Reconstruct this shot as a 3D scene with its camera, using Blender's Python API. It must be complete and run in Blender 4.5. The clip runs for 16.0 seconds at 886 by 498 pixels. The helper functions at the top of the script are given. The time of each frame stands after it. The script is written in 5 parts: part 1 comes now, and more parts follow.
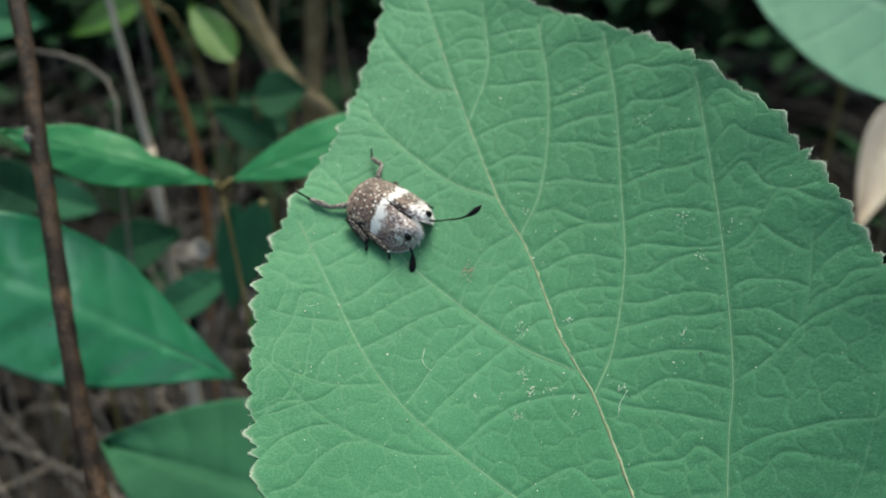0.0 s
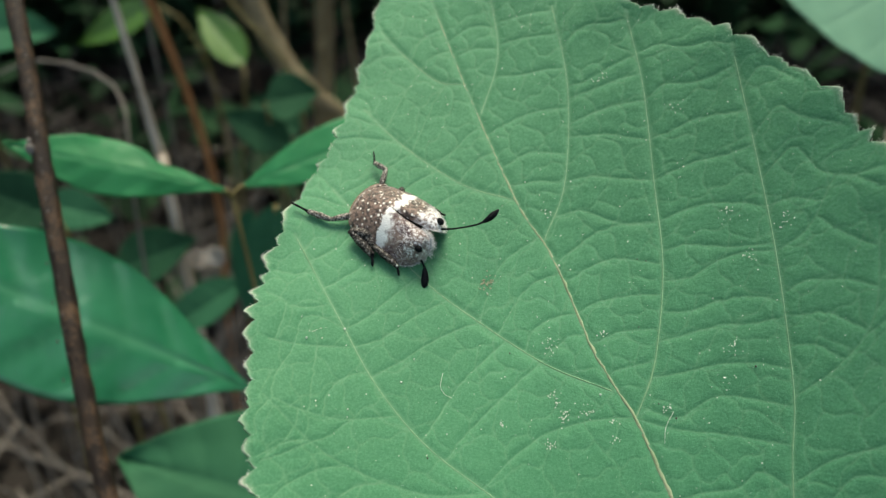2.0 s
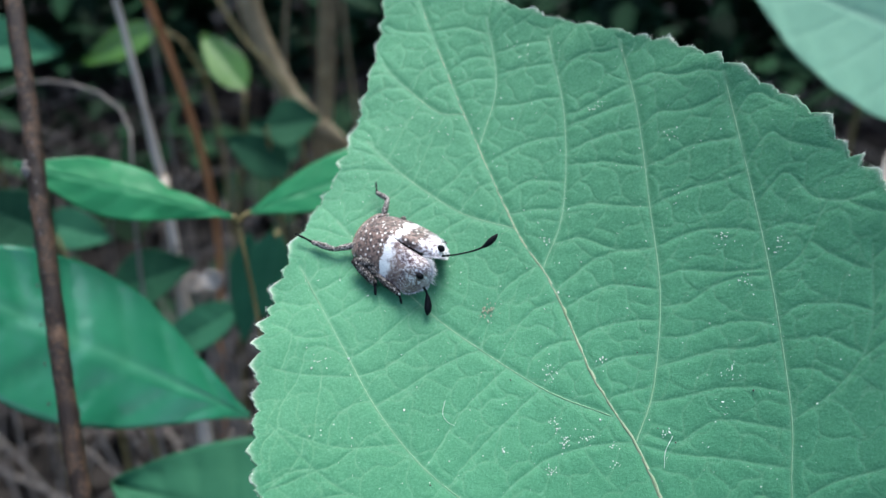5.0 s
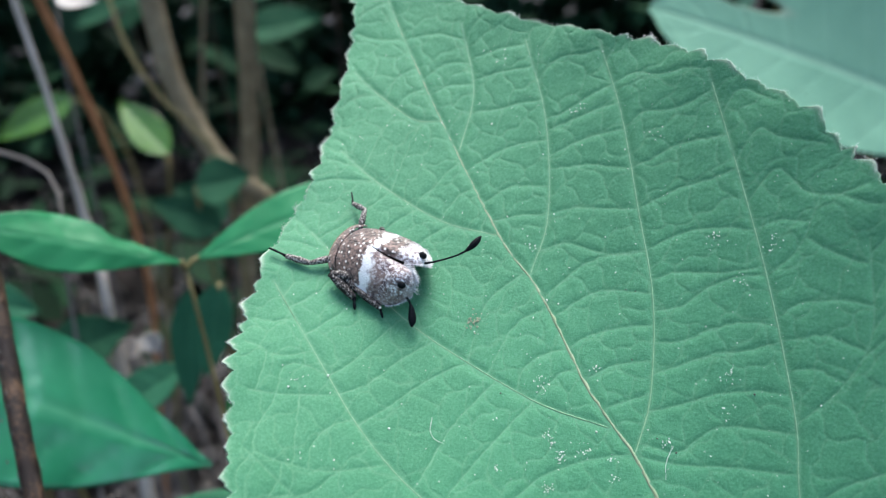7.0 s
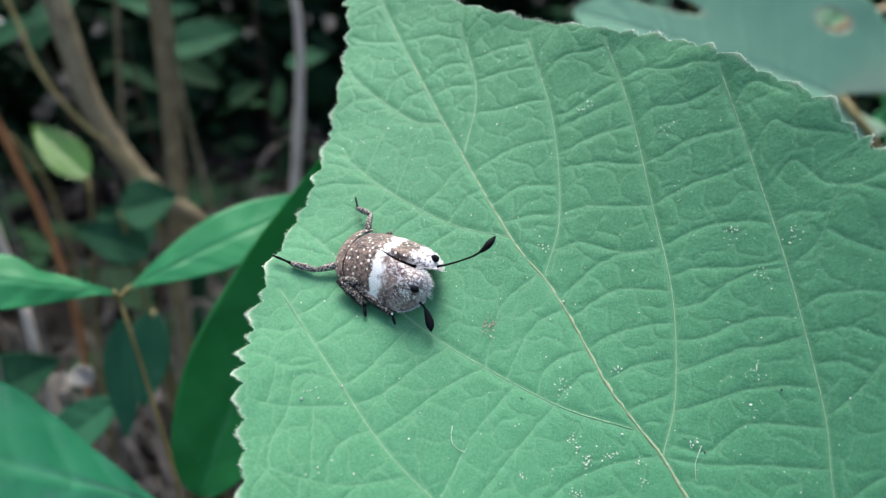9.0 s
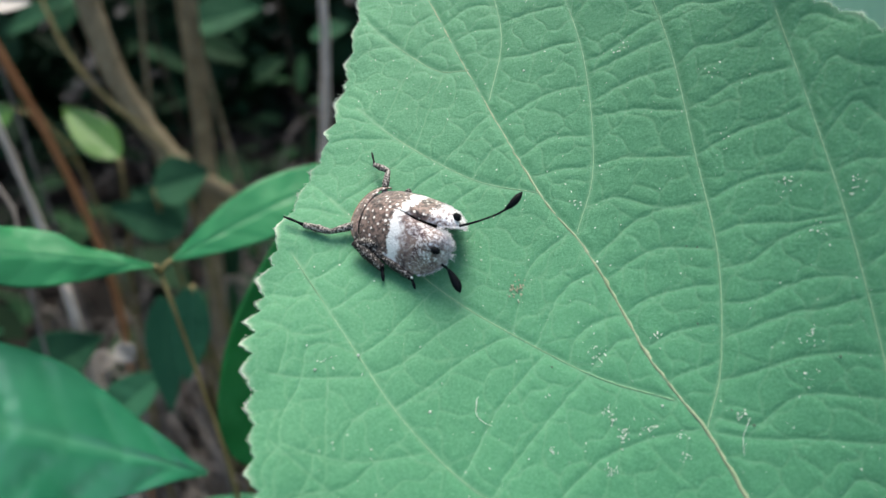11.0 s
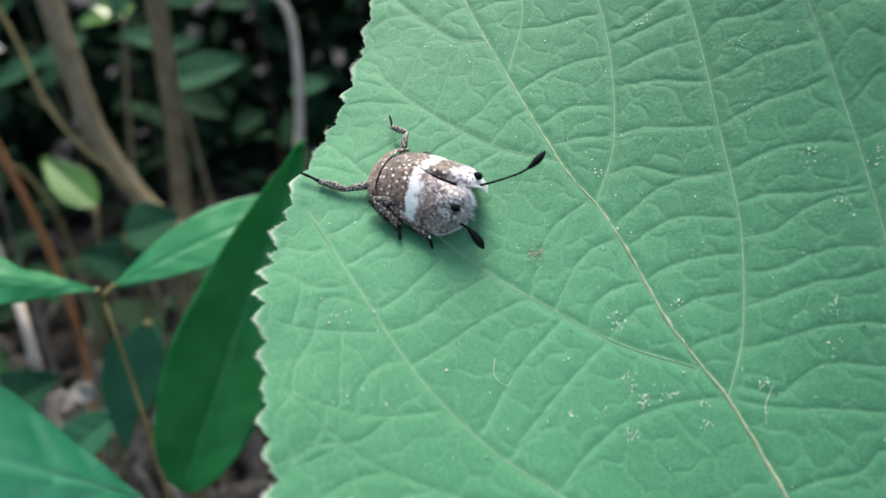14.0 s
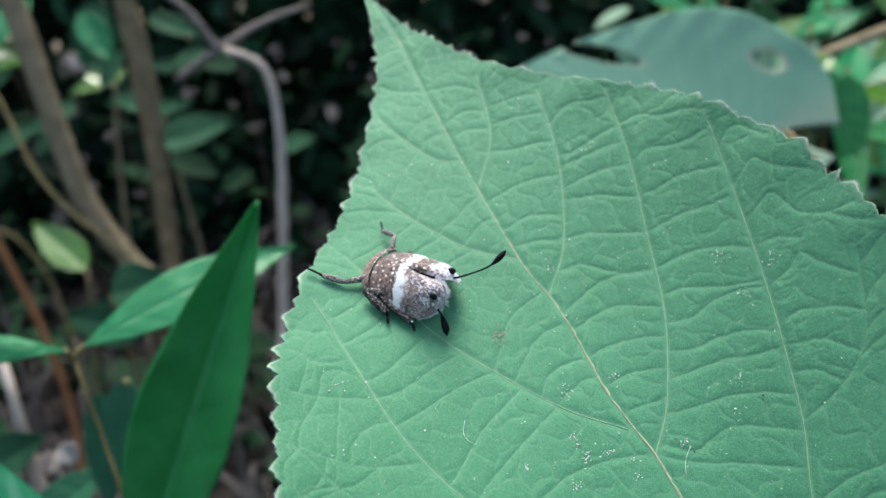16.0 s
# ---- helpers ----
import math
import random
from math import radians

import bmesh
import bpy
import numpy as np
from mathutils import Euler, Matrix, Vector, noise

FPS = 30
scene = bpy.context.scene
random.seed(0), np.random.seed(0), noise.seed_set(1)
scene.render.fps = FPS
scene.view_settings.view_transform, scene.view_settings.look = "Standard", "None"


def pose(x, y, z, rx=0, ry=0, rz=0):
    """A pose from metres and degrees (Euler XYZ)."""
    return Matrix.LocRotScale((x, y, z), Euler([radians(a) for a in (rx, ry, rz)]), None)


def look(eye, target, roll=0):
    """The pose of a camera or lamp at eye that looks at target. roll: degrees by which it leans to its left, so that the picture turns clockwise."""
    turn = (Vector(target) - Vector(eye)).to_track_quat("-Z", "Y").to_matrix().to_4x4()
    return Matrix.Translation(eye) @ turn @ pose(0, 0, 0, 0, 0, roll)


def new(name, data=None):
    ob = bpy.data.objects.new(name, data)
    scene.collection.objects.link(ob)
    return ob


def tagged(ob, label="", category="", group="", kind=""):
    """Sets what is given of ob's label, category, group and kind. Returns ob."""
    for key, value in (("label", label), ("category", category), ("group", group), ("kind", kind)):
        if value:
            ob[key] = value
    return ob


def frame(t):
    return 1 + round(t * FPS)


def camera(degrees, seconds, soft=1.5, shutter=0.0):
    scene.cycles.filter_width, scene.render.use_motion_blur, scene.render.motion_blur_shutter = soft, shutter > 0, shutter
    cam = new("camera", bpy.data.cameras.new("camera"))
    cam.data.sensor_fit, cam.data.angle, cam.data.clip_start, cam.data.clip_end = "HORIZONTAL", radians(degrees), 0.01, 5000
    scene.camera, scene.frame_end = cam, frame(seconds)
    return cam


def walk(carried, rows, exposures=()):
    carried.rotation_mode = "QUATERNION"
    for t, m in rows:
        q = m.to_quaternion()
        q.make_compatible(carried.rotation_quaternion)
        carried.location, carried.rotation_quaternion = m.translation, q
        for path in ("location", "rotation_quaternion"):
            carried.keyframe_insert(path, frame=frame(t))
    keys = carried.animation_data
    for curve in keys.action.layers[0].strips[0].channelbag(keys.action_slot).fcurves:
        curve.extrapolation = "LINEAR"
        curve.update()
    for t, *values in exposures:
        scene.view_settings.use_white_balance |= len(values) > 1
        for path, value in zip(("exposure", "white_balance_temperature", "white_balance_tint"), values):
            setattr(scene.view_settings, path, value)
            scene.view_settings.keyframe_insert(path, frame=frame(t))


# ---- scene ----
cam = camera(60.0, 16.0, soft=1.3)
cam.data.dof.use_dof = True
cam.data.dof.focus_distance = 0.083
cam.data.dof.aperture_fstop = 22.0
# seconds, x, y, z, turns about x, y, z
CAMERA_ROWS = [
    (0.0, 0.00000, 0.00000, 0.45000, 60.00, 0.00, 0.00),
    (0.5, 0.00066, 0.00369, 0.44832, 59.83, 0.60, 0.24),
    (1.0, 0.00067, 0.00614, 0.44679, 59.29, 1.45, -0.55),
    (1.5, 0.00050, 0.00722, 0.44765, 59.59, 2.59, -0.96),
    (2.0, -0.00058, 0.00535, 0.44796, 59.86, 1.98, 0.24),
    (2.5, -0.00411, 0.00937, 0.44751, 59.57, 0.98, 0.80),
    (3.0, -0.00232, 0.00746, 0.44952, 59.68, 1.64, 1.04),
    (5.5, -0.00402, 0.00334, 0.44906, 62.86, -0.62, -0.15),
    (6.0, -0.00417, 0.00026, 0.44771, 63.81, 0.52, -3.59),
    (6.5, -0.00976, -0.00054, 0.44540, 64.78, 1.34, -4.93),
    (7.0, -0.00931, -0.00056, 0.44482, 66.07, 2.05, -6.55),
    (7.5, -0.01019, -0.00312, 0.44712, 66.16, 0.50, -8.41),
    (8.0, -0.01226, -0.00130, 0.44620, 66.81, 0.77, -10.50),
    (10.5, -0.01005, 0.00402, 0.44374, 64.88, 5.28, -12.01),
    (11.0, -0.01380, 0.00428, 0.44279, 64.36, 5.43, -11.29),
    (11.5, -0.01401, -0.00066, 0.44314, 64.56, 5.30, -10.39),
    (12.0, -0.01222, -0.00058, 0.44287, 64.35, 5.67, -10.64),
    (12.5, -0.01040, -0.00024, 0.44186, 64.30, 5.67, -11.25),
    (13.0, -0.00795, -0.00038, 0.44372, 65.19, 6.47, -11.54),
    (13.5, -0.00650, -0.00227, 0.43825, 68.00, 5.78, -11.48),
    (14.0, -0.00439, -0.00412, 0.43636, 68.82, 5.11, -11.85),
    (14.5, -0.00124, -0.00760, 0.43178, 70.37, 5.07, -12.17),
    (15.0, -0.00053, -0.00925, 0.43451, 71.74, 6.30, -12.49),
    (15.5, 0.00319, -0.01253, 0.43679, 72.22, 7.35, -12.24),
    (16.0, 0.00541, -0.01418, 0.43842, 72.27, 7.37, -12.44),
]
# the big leaf sways on its stalk: place of its middle and its turn
LEAF_ROWS = [
    (0.0, 0.00829, 0.08427, 0.40114, 37.17, -13.72, 10.65),
    (0.5, 0.00678, 0.08303, 0.40122, 36.60, -14.19, 11.61),
    (1.0, 0.00840, 0.08170, 0.40200, 37.11, -13.38, 11.18),
    (1.5, 0.00808, 0.08153, 0.40155, 37.01, -13.54, 10.92),
    (2.0, 0.00755, 0.08007, 0.40301, 36.79, -14.30, 11.56),
    (2.5, 0.00354, 0.08119, 0.40286, 37.67, -16.18, 12.32),
    (3.0, 0.00577, 0.08178, 0.40258, 36.45, -15.11, 12.08),
    (5.5, 0.00563, 0.08076, 0.40475, 37.72, -18.27, 10.13),
    (6.0, 0.00853, 0.07500, 0.40676, 37.18, -16.09, 8.26),
    (6.5, 0.00498, 0.07429, 0.40723, 39.07, -17.00, 6.62),
    (7.0, 0.00608, 0.07349, 0.40567, 39.47, -16.50, 6.17),
    (7.5, 0.00924, 0.07258, 0.40657, 37.70, -16.38, 7.05),
    (8.0, 0.01200, 0.07413, 0.40640, 38.90, -16.40, 3.75),
    (10.5, 0.01084, 0.06831, 0.40847, 37.72, -14.30, 4.05),
    (11.0, 0.00814, 0.06908, 0.40845, 39.41, -15.23, 2.46),
    (11.5, 0.00945, 0.06578, 0.40945, 39.81, -15.25, 2.95),
    (12.0, 0.01163, 0.06458, 0.40885, 40.29, -14.99, 1.97),
    (12.5, 0.01353, 0.06418, 0.40843, 39.94, -14.39, 2.23),
    (13.0, 0.01571, 0.06474, 0.40834, 39.81, -13.65, 2.02),
    (13.5, 0.02032, 0.06575, 0.40969, 39.56, -12.71, 0.94),
    (14.0, 0.02149, 0.06239, 0.41086, 42.31, -13.57, 1.76),
    (14.5, 0.02692, 0.06341, 0.40973, 43.16, -12.31, -0.34),
    (15.0, 0.02497, 0.06595, 0.40790, 40.48, -11.64, 2.75),
    (15.5, 0.03004, 0.06798, 0.40394, 40.61, -10.39, 1.18),
    (16.0, 0.03054, 0.06714, 0.40262, 39.81, -10.03, 2.73),
]
EXPOSURES = [(0.0, -0.36, 7350, 1), (1.8, -0.37, 7850, 1), (2.4, -0.35, 7850, 2), (2.9, -0.08, 6600, 8), (5.3, 0.07, 6200, 10), (6.8, 0.15, 6200, 10), (7.5, -0.06, 6600, 10), (8.2, 0.09, 6600, 10), (10.3, 0.0, 6900, 8), (12.5, -0.02, 7000, 8), (14.0, 0.06, 6900, 8), (15.0, 0.07, 6900, 9), (16.0, 0.03, 6500, 10)]
walk(cam, [(t, pose(*row)) for t, *row in CAMERA_ROWS], EXPOSURES)

# ---- light: open shade under a bright hazy sky ----
SUN_UP, SUN_ROUND = 73.0, 16.0
world = bpy.data.worlds.new("hazy_sky")
world.use_nodes = True
scene.world = world
sky = world.node_tree.nodes.new("ShaderNodeTexSky")
sky.sky_type, sky.sun_disc = "NISHITA", False
sky.sun_elevation, sky.sun_rotation = radians(SUN_UP), radians(SUN_ROUND)
sky.air_density, sky.dust_density, sky.ozone_density = 1.0, 3.0, 1.0
world.node_tree.nodes["Background"].inputs[1].default_value = 0.3
world.node_tree.links.new(sky.outputs[0], world.node_tree.nodes["Background"].inputs[0])
sun = new("sun", bpy.data.lights.new("sun", "SUN"))
sun.data.energy, sun.data.angle, sun.data.color = 5.0, radians(34), (1.0, 0.97, 0.92)
sun.matrix_world = look((math.cos(radians(SUN_UP)) * math.sin(radians(SUN_ROUND)), math.cos(radians(SUN_UP)) * math.cos(radians(SUN_ROUND)), math.sin(radians(SUN_UP))), (0, 0, 0))


# ---- materials ----
def nodes_of(name):
    m = bpy.data.materials.new(name)
    m.use_nodes = True
    nt = m.node_tree
    return m, nt, nt.nodes["Principled BSDF"]


def add(nt, kind, links=(), **values):
    n = nt.nodes.new("ShaderNode" + kind)
    for k, v in values.items():
        if k in n.inputs:
            n.inputs[k].default_value = v
    for source, target in links:
        nt.links.new(source, n.inputs[target])
    return n


def ramp(nt, fac, *stops):
    n = nt.nodes.new("ShaderNodeValToRGB")
    while len(n.color_ramp.elements) < len(stops):
        n.color_ramp.elements.new(1.0)
    for e, (at, c) in zip(n.color_ramp.elements, stops):
        e.position, e.color = at, (*c, 1) if len(c) == 3 else c
    nt.links.new(fac, n.inputs[0])
    return n


def grey(v):
    return (v, v, v)


def mixed(nt, fac, a, b):
    n = nt.nodes.new("ShaderNodeMix")
    n.data_type = "RGBA"
    for source, at in ((fac, 0), (a, 6), (b, 7)):
        if isinstance(source, (tuple, float)):
            n.inputs[at].default_value = source if isinstance(source, float) else (*source, 1)
        else:
            nt.links.new(source, n.inputs[at])
    return n.outputs[2]


def relief(nt, bsdf, height, strength, distance):
    b = add(nt, "Bump", [(height, "Height")], Strength=strength, Distance=distance)
    nt.links.new(b.outputs[0], bsdf.inputs["Normal"])


def surface(name, dark, light, coarse, fine, rough=0.6, bump=0.3, depth=0.0003, sheen=0.0, spread=0.35, gloss=0.5, vary=0.0, bias=0.0):
    """Two tones mixed by a coarse and a fine noise (sizes per metre), with fine relief."""
    m, nt, bsdf = nodes_of(name)
    at = add(nt, "TexCoord").outputs["Object"]
    big = add(nt, "TexNoise", [(at, "Vector")], Scale=coarse, Detail=4.0)
    small = add(nt, "TexNoise", [(at, "Vector")], Scale=fine, Detail=6.0, Roughness=0.65)
    total = nt.nodes.new("ShaderNodeMath")
    total.operation = "MULTIPLY_ADD"
    total.inputs[1].default_value = 0.5
    half = nt.nodes.new("ShaderNodeMath")
    half.operation = "MULTIPLY"
    half.inputs[1].default_value = 0.5
    nt.links.new(small.outputs[0], half.inputs[0])
    nt.links.new(big.outputs[0], total.inputs[0])
    nt.links.new(half.outputs[0], total.inputs[2])
    c = ramp(nt, total.outputs[0], (0.5 + bias - spread / 2, dark), (0.5 + bias + spread / 2, light)).outputs[0]
    if vary:
        info = nt.nodes.new("ShaderNodeNewGeometry").outputs["Random Per Island"]
        hue = add(nt, "HueSaturation", [(c, "Color")])
        r1 = add(nt, "MapRange", [(info, "Value")], **{"To Min": 1 - vary, "To Max": 1 + vary})
        nt.links.new(r1.outputs[0], hue.inputs["Value"])
        c = hue.outputs[0]
    nt.links.new(c, bsdf.inputs["Base Color"])
    r = add(nt, "MapRange", [(small.outputs[0], "Value")], **{"To Min": max(rough - 0.15, 0.05), "To Max": min(rough + 0.15, 1.0)})
    nt.links.new(r.outputs[0], bsdf.inputs["Roughness"])
    bsdf.inputs["Sheen Weight"].default_value = sheen
    bsdf.inputs["Specular IOR Level"].default_value = gloss
    relief(nt, bsdf, small.outputs[0], bump, depth)
    return m


def blade_material(name, dark, light, vein, edge, sheen):
    """A downy leaf: green in two tones, paler along the veins, bleached at the tips of the teeth."""
    m, nt, bsdf = nodes_of(name)
    at = add(nt, "TexCoord").outputs["Object"]
    big = add(nt, "TexNoise", [(at, "Vector")], Scale=45.0, Detail=3.0)
    down = add(nt, "TexNoise", [(at, "Vector")], Scale=3400.0, Detail=5.0, Roughness=0.75)
    speck = add(nt, "TexVoronoi", [(at, "Vector")], Scale=520.0)
    c = ramp(nt, big.outputs[0], (0.32, dark), (0.68, light)).outputs[0]
    fleck = ramp(nt, down.outputs[0], (0.42, grey(0.0)), (0.68, grey(1.0))).outputs[0]
    c = mixed(nt, fleck, c, mixed(nt, 0.3, c, (0.15, 0.38, 0.24)))
    veins = nt.nodes.new("ShaderNodeAttribute")
    veins.attribute_name = "vein"
    c = mixed(nt, veins.outputs["Fac"], c, vein)
    rim = nt.nodes.new("ShaderNodeAttribute")
    rim.attribute_name = "rim"
    c = mixed(nt, rim.outputs["Fac"], c, edge)
    dots = ramp(nt, speck.outputs["Distance"], (0.03, grey(0.55)), (0.07, grey(0.0))).outputs[0]
    where = ramp(nt, add(nt, "TexNoise", [(at, "Vector")], Scale=160.0, Detail=2.0).outputs[0], (0.56, grey(0.0)), (0.64, grey(1.0))).outputs[0]
    both = nt.nodes.new("ShaderNodeMath")
    both.operation = "MULTIPLY"
    nt.links.new(dots, both.inputs[0])
    nt.links.new(where, both.inputs[1])
    c = mixed(nt, both.outputs[0], c, (0.5, 0.56, 0.48))
    nt.links.new(c, bsdf.inputs["Base Color"])
    bsdf.inputs["Roughness"].default_value = 0.6
    bsdf.inputs["Specular IOR Level"].default_value = 0.32
    bsdf.inputs["Sheen Weight"].default_value = sheen
    bsdf.inputs["Sheen Roughness"].default_value = 0.5
    cells = add(nt, "TexVoronoi", [(at, "Vector")], Scale=700.0)
    cells.feature = "SMOOTH_F1"
    fold = add(nt, "Bump", [(cells.outputs["Distance"], "Height")], Strength=0.5, Distance=0.00016)
    fold.invert = True
    fuzz = add(nt, "Bump", [(down.outputs[0], "Height"), (fold.outputs[0], "Normal")], Strength=0.42, Distance=0.00022)
    nt.links.new(fuzz.outputs[0], bsdf.inputs["Normal"])
    return m


def waxy_material(name, dark, light, rib, rough=0.32, thin=0.25, gloss=0.65):
    """A smooth leaf with a pale midrib and faint arching side veins (leaf lies along y, 1 long)."""
    m, nt, bsdf = nodes_of(name)
    at = add(nt, "TexCoord").outputs["Object"]
    big = add(nt, "TexNoise", [(at, "Vector")], Scale=60.0, Detail=3.0)
    c = ramp(nt, big.outputs[0], (0.35, dark), (0.65, light)).outputs[0]
    veins = nt.nodes.new("ShaderNodeAttribute")
    veins.attribute_name = "vein"
    c = mixed(nt, veins.outputs["Fac"], c, rib)
    nt.links.new(c, bsdf.inputs["Base Color"])
    bsdf.inputs["Roughness"].default_value = rough
    bsdf.inputs["Specular IOR Level"].default_value = gloss
    fine = add(nt, "TexNoise", [(at, "Vector")], Scale=95.0, Detail=3.0, Roughness=0.35)
    relief(nt, bsdf, fine.outputs[0], 0.7, 0.002)
    bsdf.inputs["Coat Weight"].default_value = max(gloss - 0.65, 0.0) * 2.8
    bsdf.inputs["Coat Roughness"].default_value = 0.2
    glow = add(nt, "BsdfTranslucent", [(c, "Color")])
    both = nt.nodes.new("ShaderNodeMixShader")
    both.inputs[0].default_value = thin
    nt.links.new(bsdf.outputs[0], both.inputs[1])
    nt.links.new(glow.outputs[0], both.inputs[2])
    nt.links.new(both.outputs[0], nt.nodes["Material Output"].inputs[0])
    return m


BLADE = blade_material("downy_leaf", (0.034, 0.176, 0.08), (0.052, 0.221, 0.105), (0.17, 0.34, 0.2), (0.56, 0.62, 0.5), 0.05)
# Same leaf as above; the stronger light on it is put into paler greens.
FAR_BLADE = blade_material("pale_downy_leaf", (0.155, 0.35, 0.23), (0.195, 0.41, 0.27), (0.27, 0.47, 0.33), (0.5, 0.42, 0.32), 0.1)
RIB = surface("leaf_rib", (0.2, 0.28, 0.15), (0.34, 0.38, 0.25), 300, 2600, 0.7, 0.6, 0.0002)
SIDE_RIB = surface("leaf_side_vein", (0.14, 0.31, 0.16), (0.24, 0.4, 0.24), 120, 2500, 0.65, 0.4, 0.0001)
SPECK = surface("white_speck", (0.5, 0.55, 0.48), (0.78, 0.8, 0.75), 400, 3000, 0.7)
BLEMISH = surface("brown_blemish", (0.17, 0.18, 0.11), (0.34, 0.35, 0.25), 600, 3000, 0.8)
GRIT = surface("dark_grit", (0.02, 0.018, 0.015), (0.05, 0.045, 0.04), 600, 3000, 0.7)
WAXY = waxy_material("waxy_leaf", (0.02, 0.255, 0.09), (0.034, 0.325, 0.122), (0.06, 0.32, 0.14), 0.42, 0.36, 0.5)
# The bluish cast of this green stands in for part of the sky sheen.
BROAD = waxy_material("broad_waxy_leaf", (0.026, 0.24, 0.122), (0.052, 0.33, 0.175), (0.1, 0.4, 0.23), 0.2, 0.36, 1.0)
# Dark copy of the shrub leaf: the dimness farther back is in its colour.
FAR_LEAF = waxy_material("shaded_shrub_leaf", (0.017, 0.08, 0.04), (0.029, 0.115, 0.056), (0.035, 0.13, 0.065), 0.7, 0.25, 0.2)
DULL = waxy_material("dull_leaf", (0.032, 0.16, 0.082), (0.044, 0.195, 0.1), (0.055, 0.215, 0.11), 0.7, 0.3, 0.25)
WAXY_DARK = waxy_material("dark_waxy_leaf", (0.016, 0.26, 0.06), (0.028, 0.33, 0.085), (0.05, 0.38, 0.12), 0.45, 0.5)
PALE_FOLIAGE = waxy_material("light_shrub_leaf", (0.1, 0.27, 0.16), (0.16, 0.36, 0.22), (0.2, 0.4, 0.26), 0.5, 0.35, 0.5)
LIME = waxy_material("lime_leaf", (0.075, 0.22, 0.022), (0.115, 0.29, 0.035), (0.15, 0.32, 0.07), 0.32, 0.3, 0.8)
STALK = surface("green_brown_stalk", (0.1, 0.09, 0.028), (0.24, 0.2, 0.08), 120, 900, 0.6)
DARK_BARK = surface("dark_twig_bark", (0.016, 0.008, 0.005), (0.27, 0.16, 0.09), 300, 1900, 0.45, 1.0, 0.0005, spread=0.22, gloss=0.5, bias=0.1)
ORANGE_BARK = surface("reddish_twig_bark", (0.3, 0.12, 0.045), (0.62, 0.3, 0.135), 120, 900, 0.7, 0.4)
GREY_BARK = surface("grey_brown_bark", (0.15, 0.12, 0.065), (0.5, 0.42, 0.26), 90, 600, 0.85, 0.9, 0.0015)
DRY_TWIG = surface("bleached_dry_twig", (0.09, 0.08, 0.07), (0.26, 0.24, 0.22), 90, 700, 0.85, 0.4)
# Shade under the plants is put into these two near-black ground colours.
SOIL = surface("shade_darkened_soil", (0.004, 0.003, 0.002), (0.013, 0.010, 0.008), 25, 240, 0.95, 0.8, 0.004)
LITTER = surface("shade_darkened_litter", (0.005, 0.004, 0.003), (0.027, 0.02, 0.015), 60, 500, 0.9, 0.3, 0.001, vary=0.5)
# Both greens are darkened well below leaf tone to carry the thicket's shade.
UNDERGROWTH = surface("shaded_undergrowth_leaf", (0.005, 0.025, 0.010), (0.016, 0.055, 0.022), 40, 300, 0.8, 0.2, vary=0.7, gloss=0.2)
THICKET = surface("shaded_thicket_leaf", (0.006, 0.025, 0.012), (0.02, 0.062, 0.028), 30, 300, 0.8, 0.2, vary=0.6, gloss=0.2)
PALE_TWIG = surface("pale_grey_twig", (0.42, 0.37, 0.3), (0.72, 0.64, 0.54), 90, 700, 0.8, 0.4)
TAN = surface("dry_tan_leaf", (0.48, 0.43, 0.37), (0.74, 0.69, 0.62), 80, 600, 0.8)


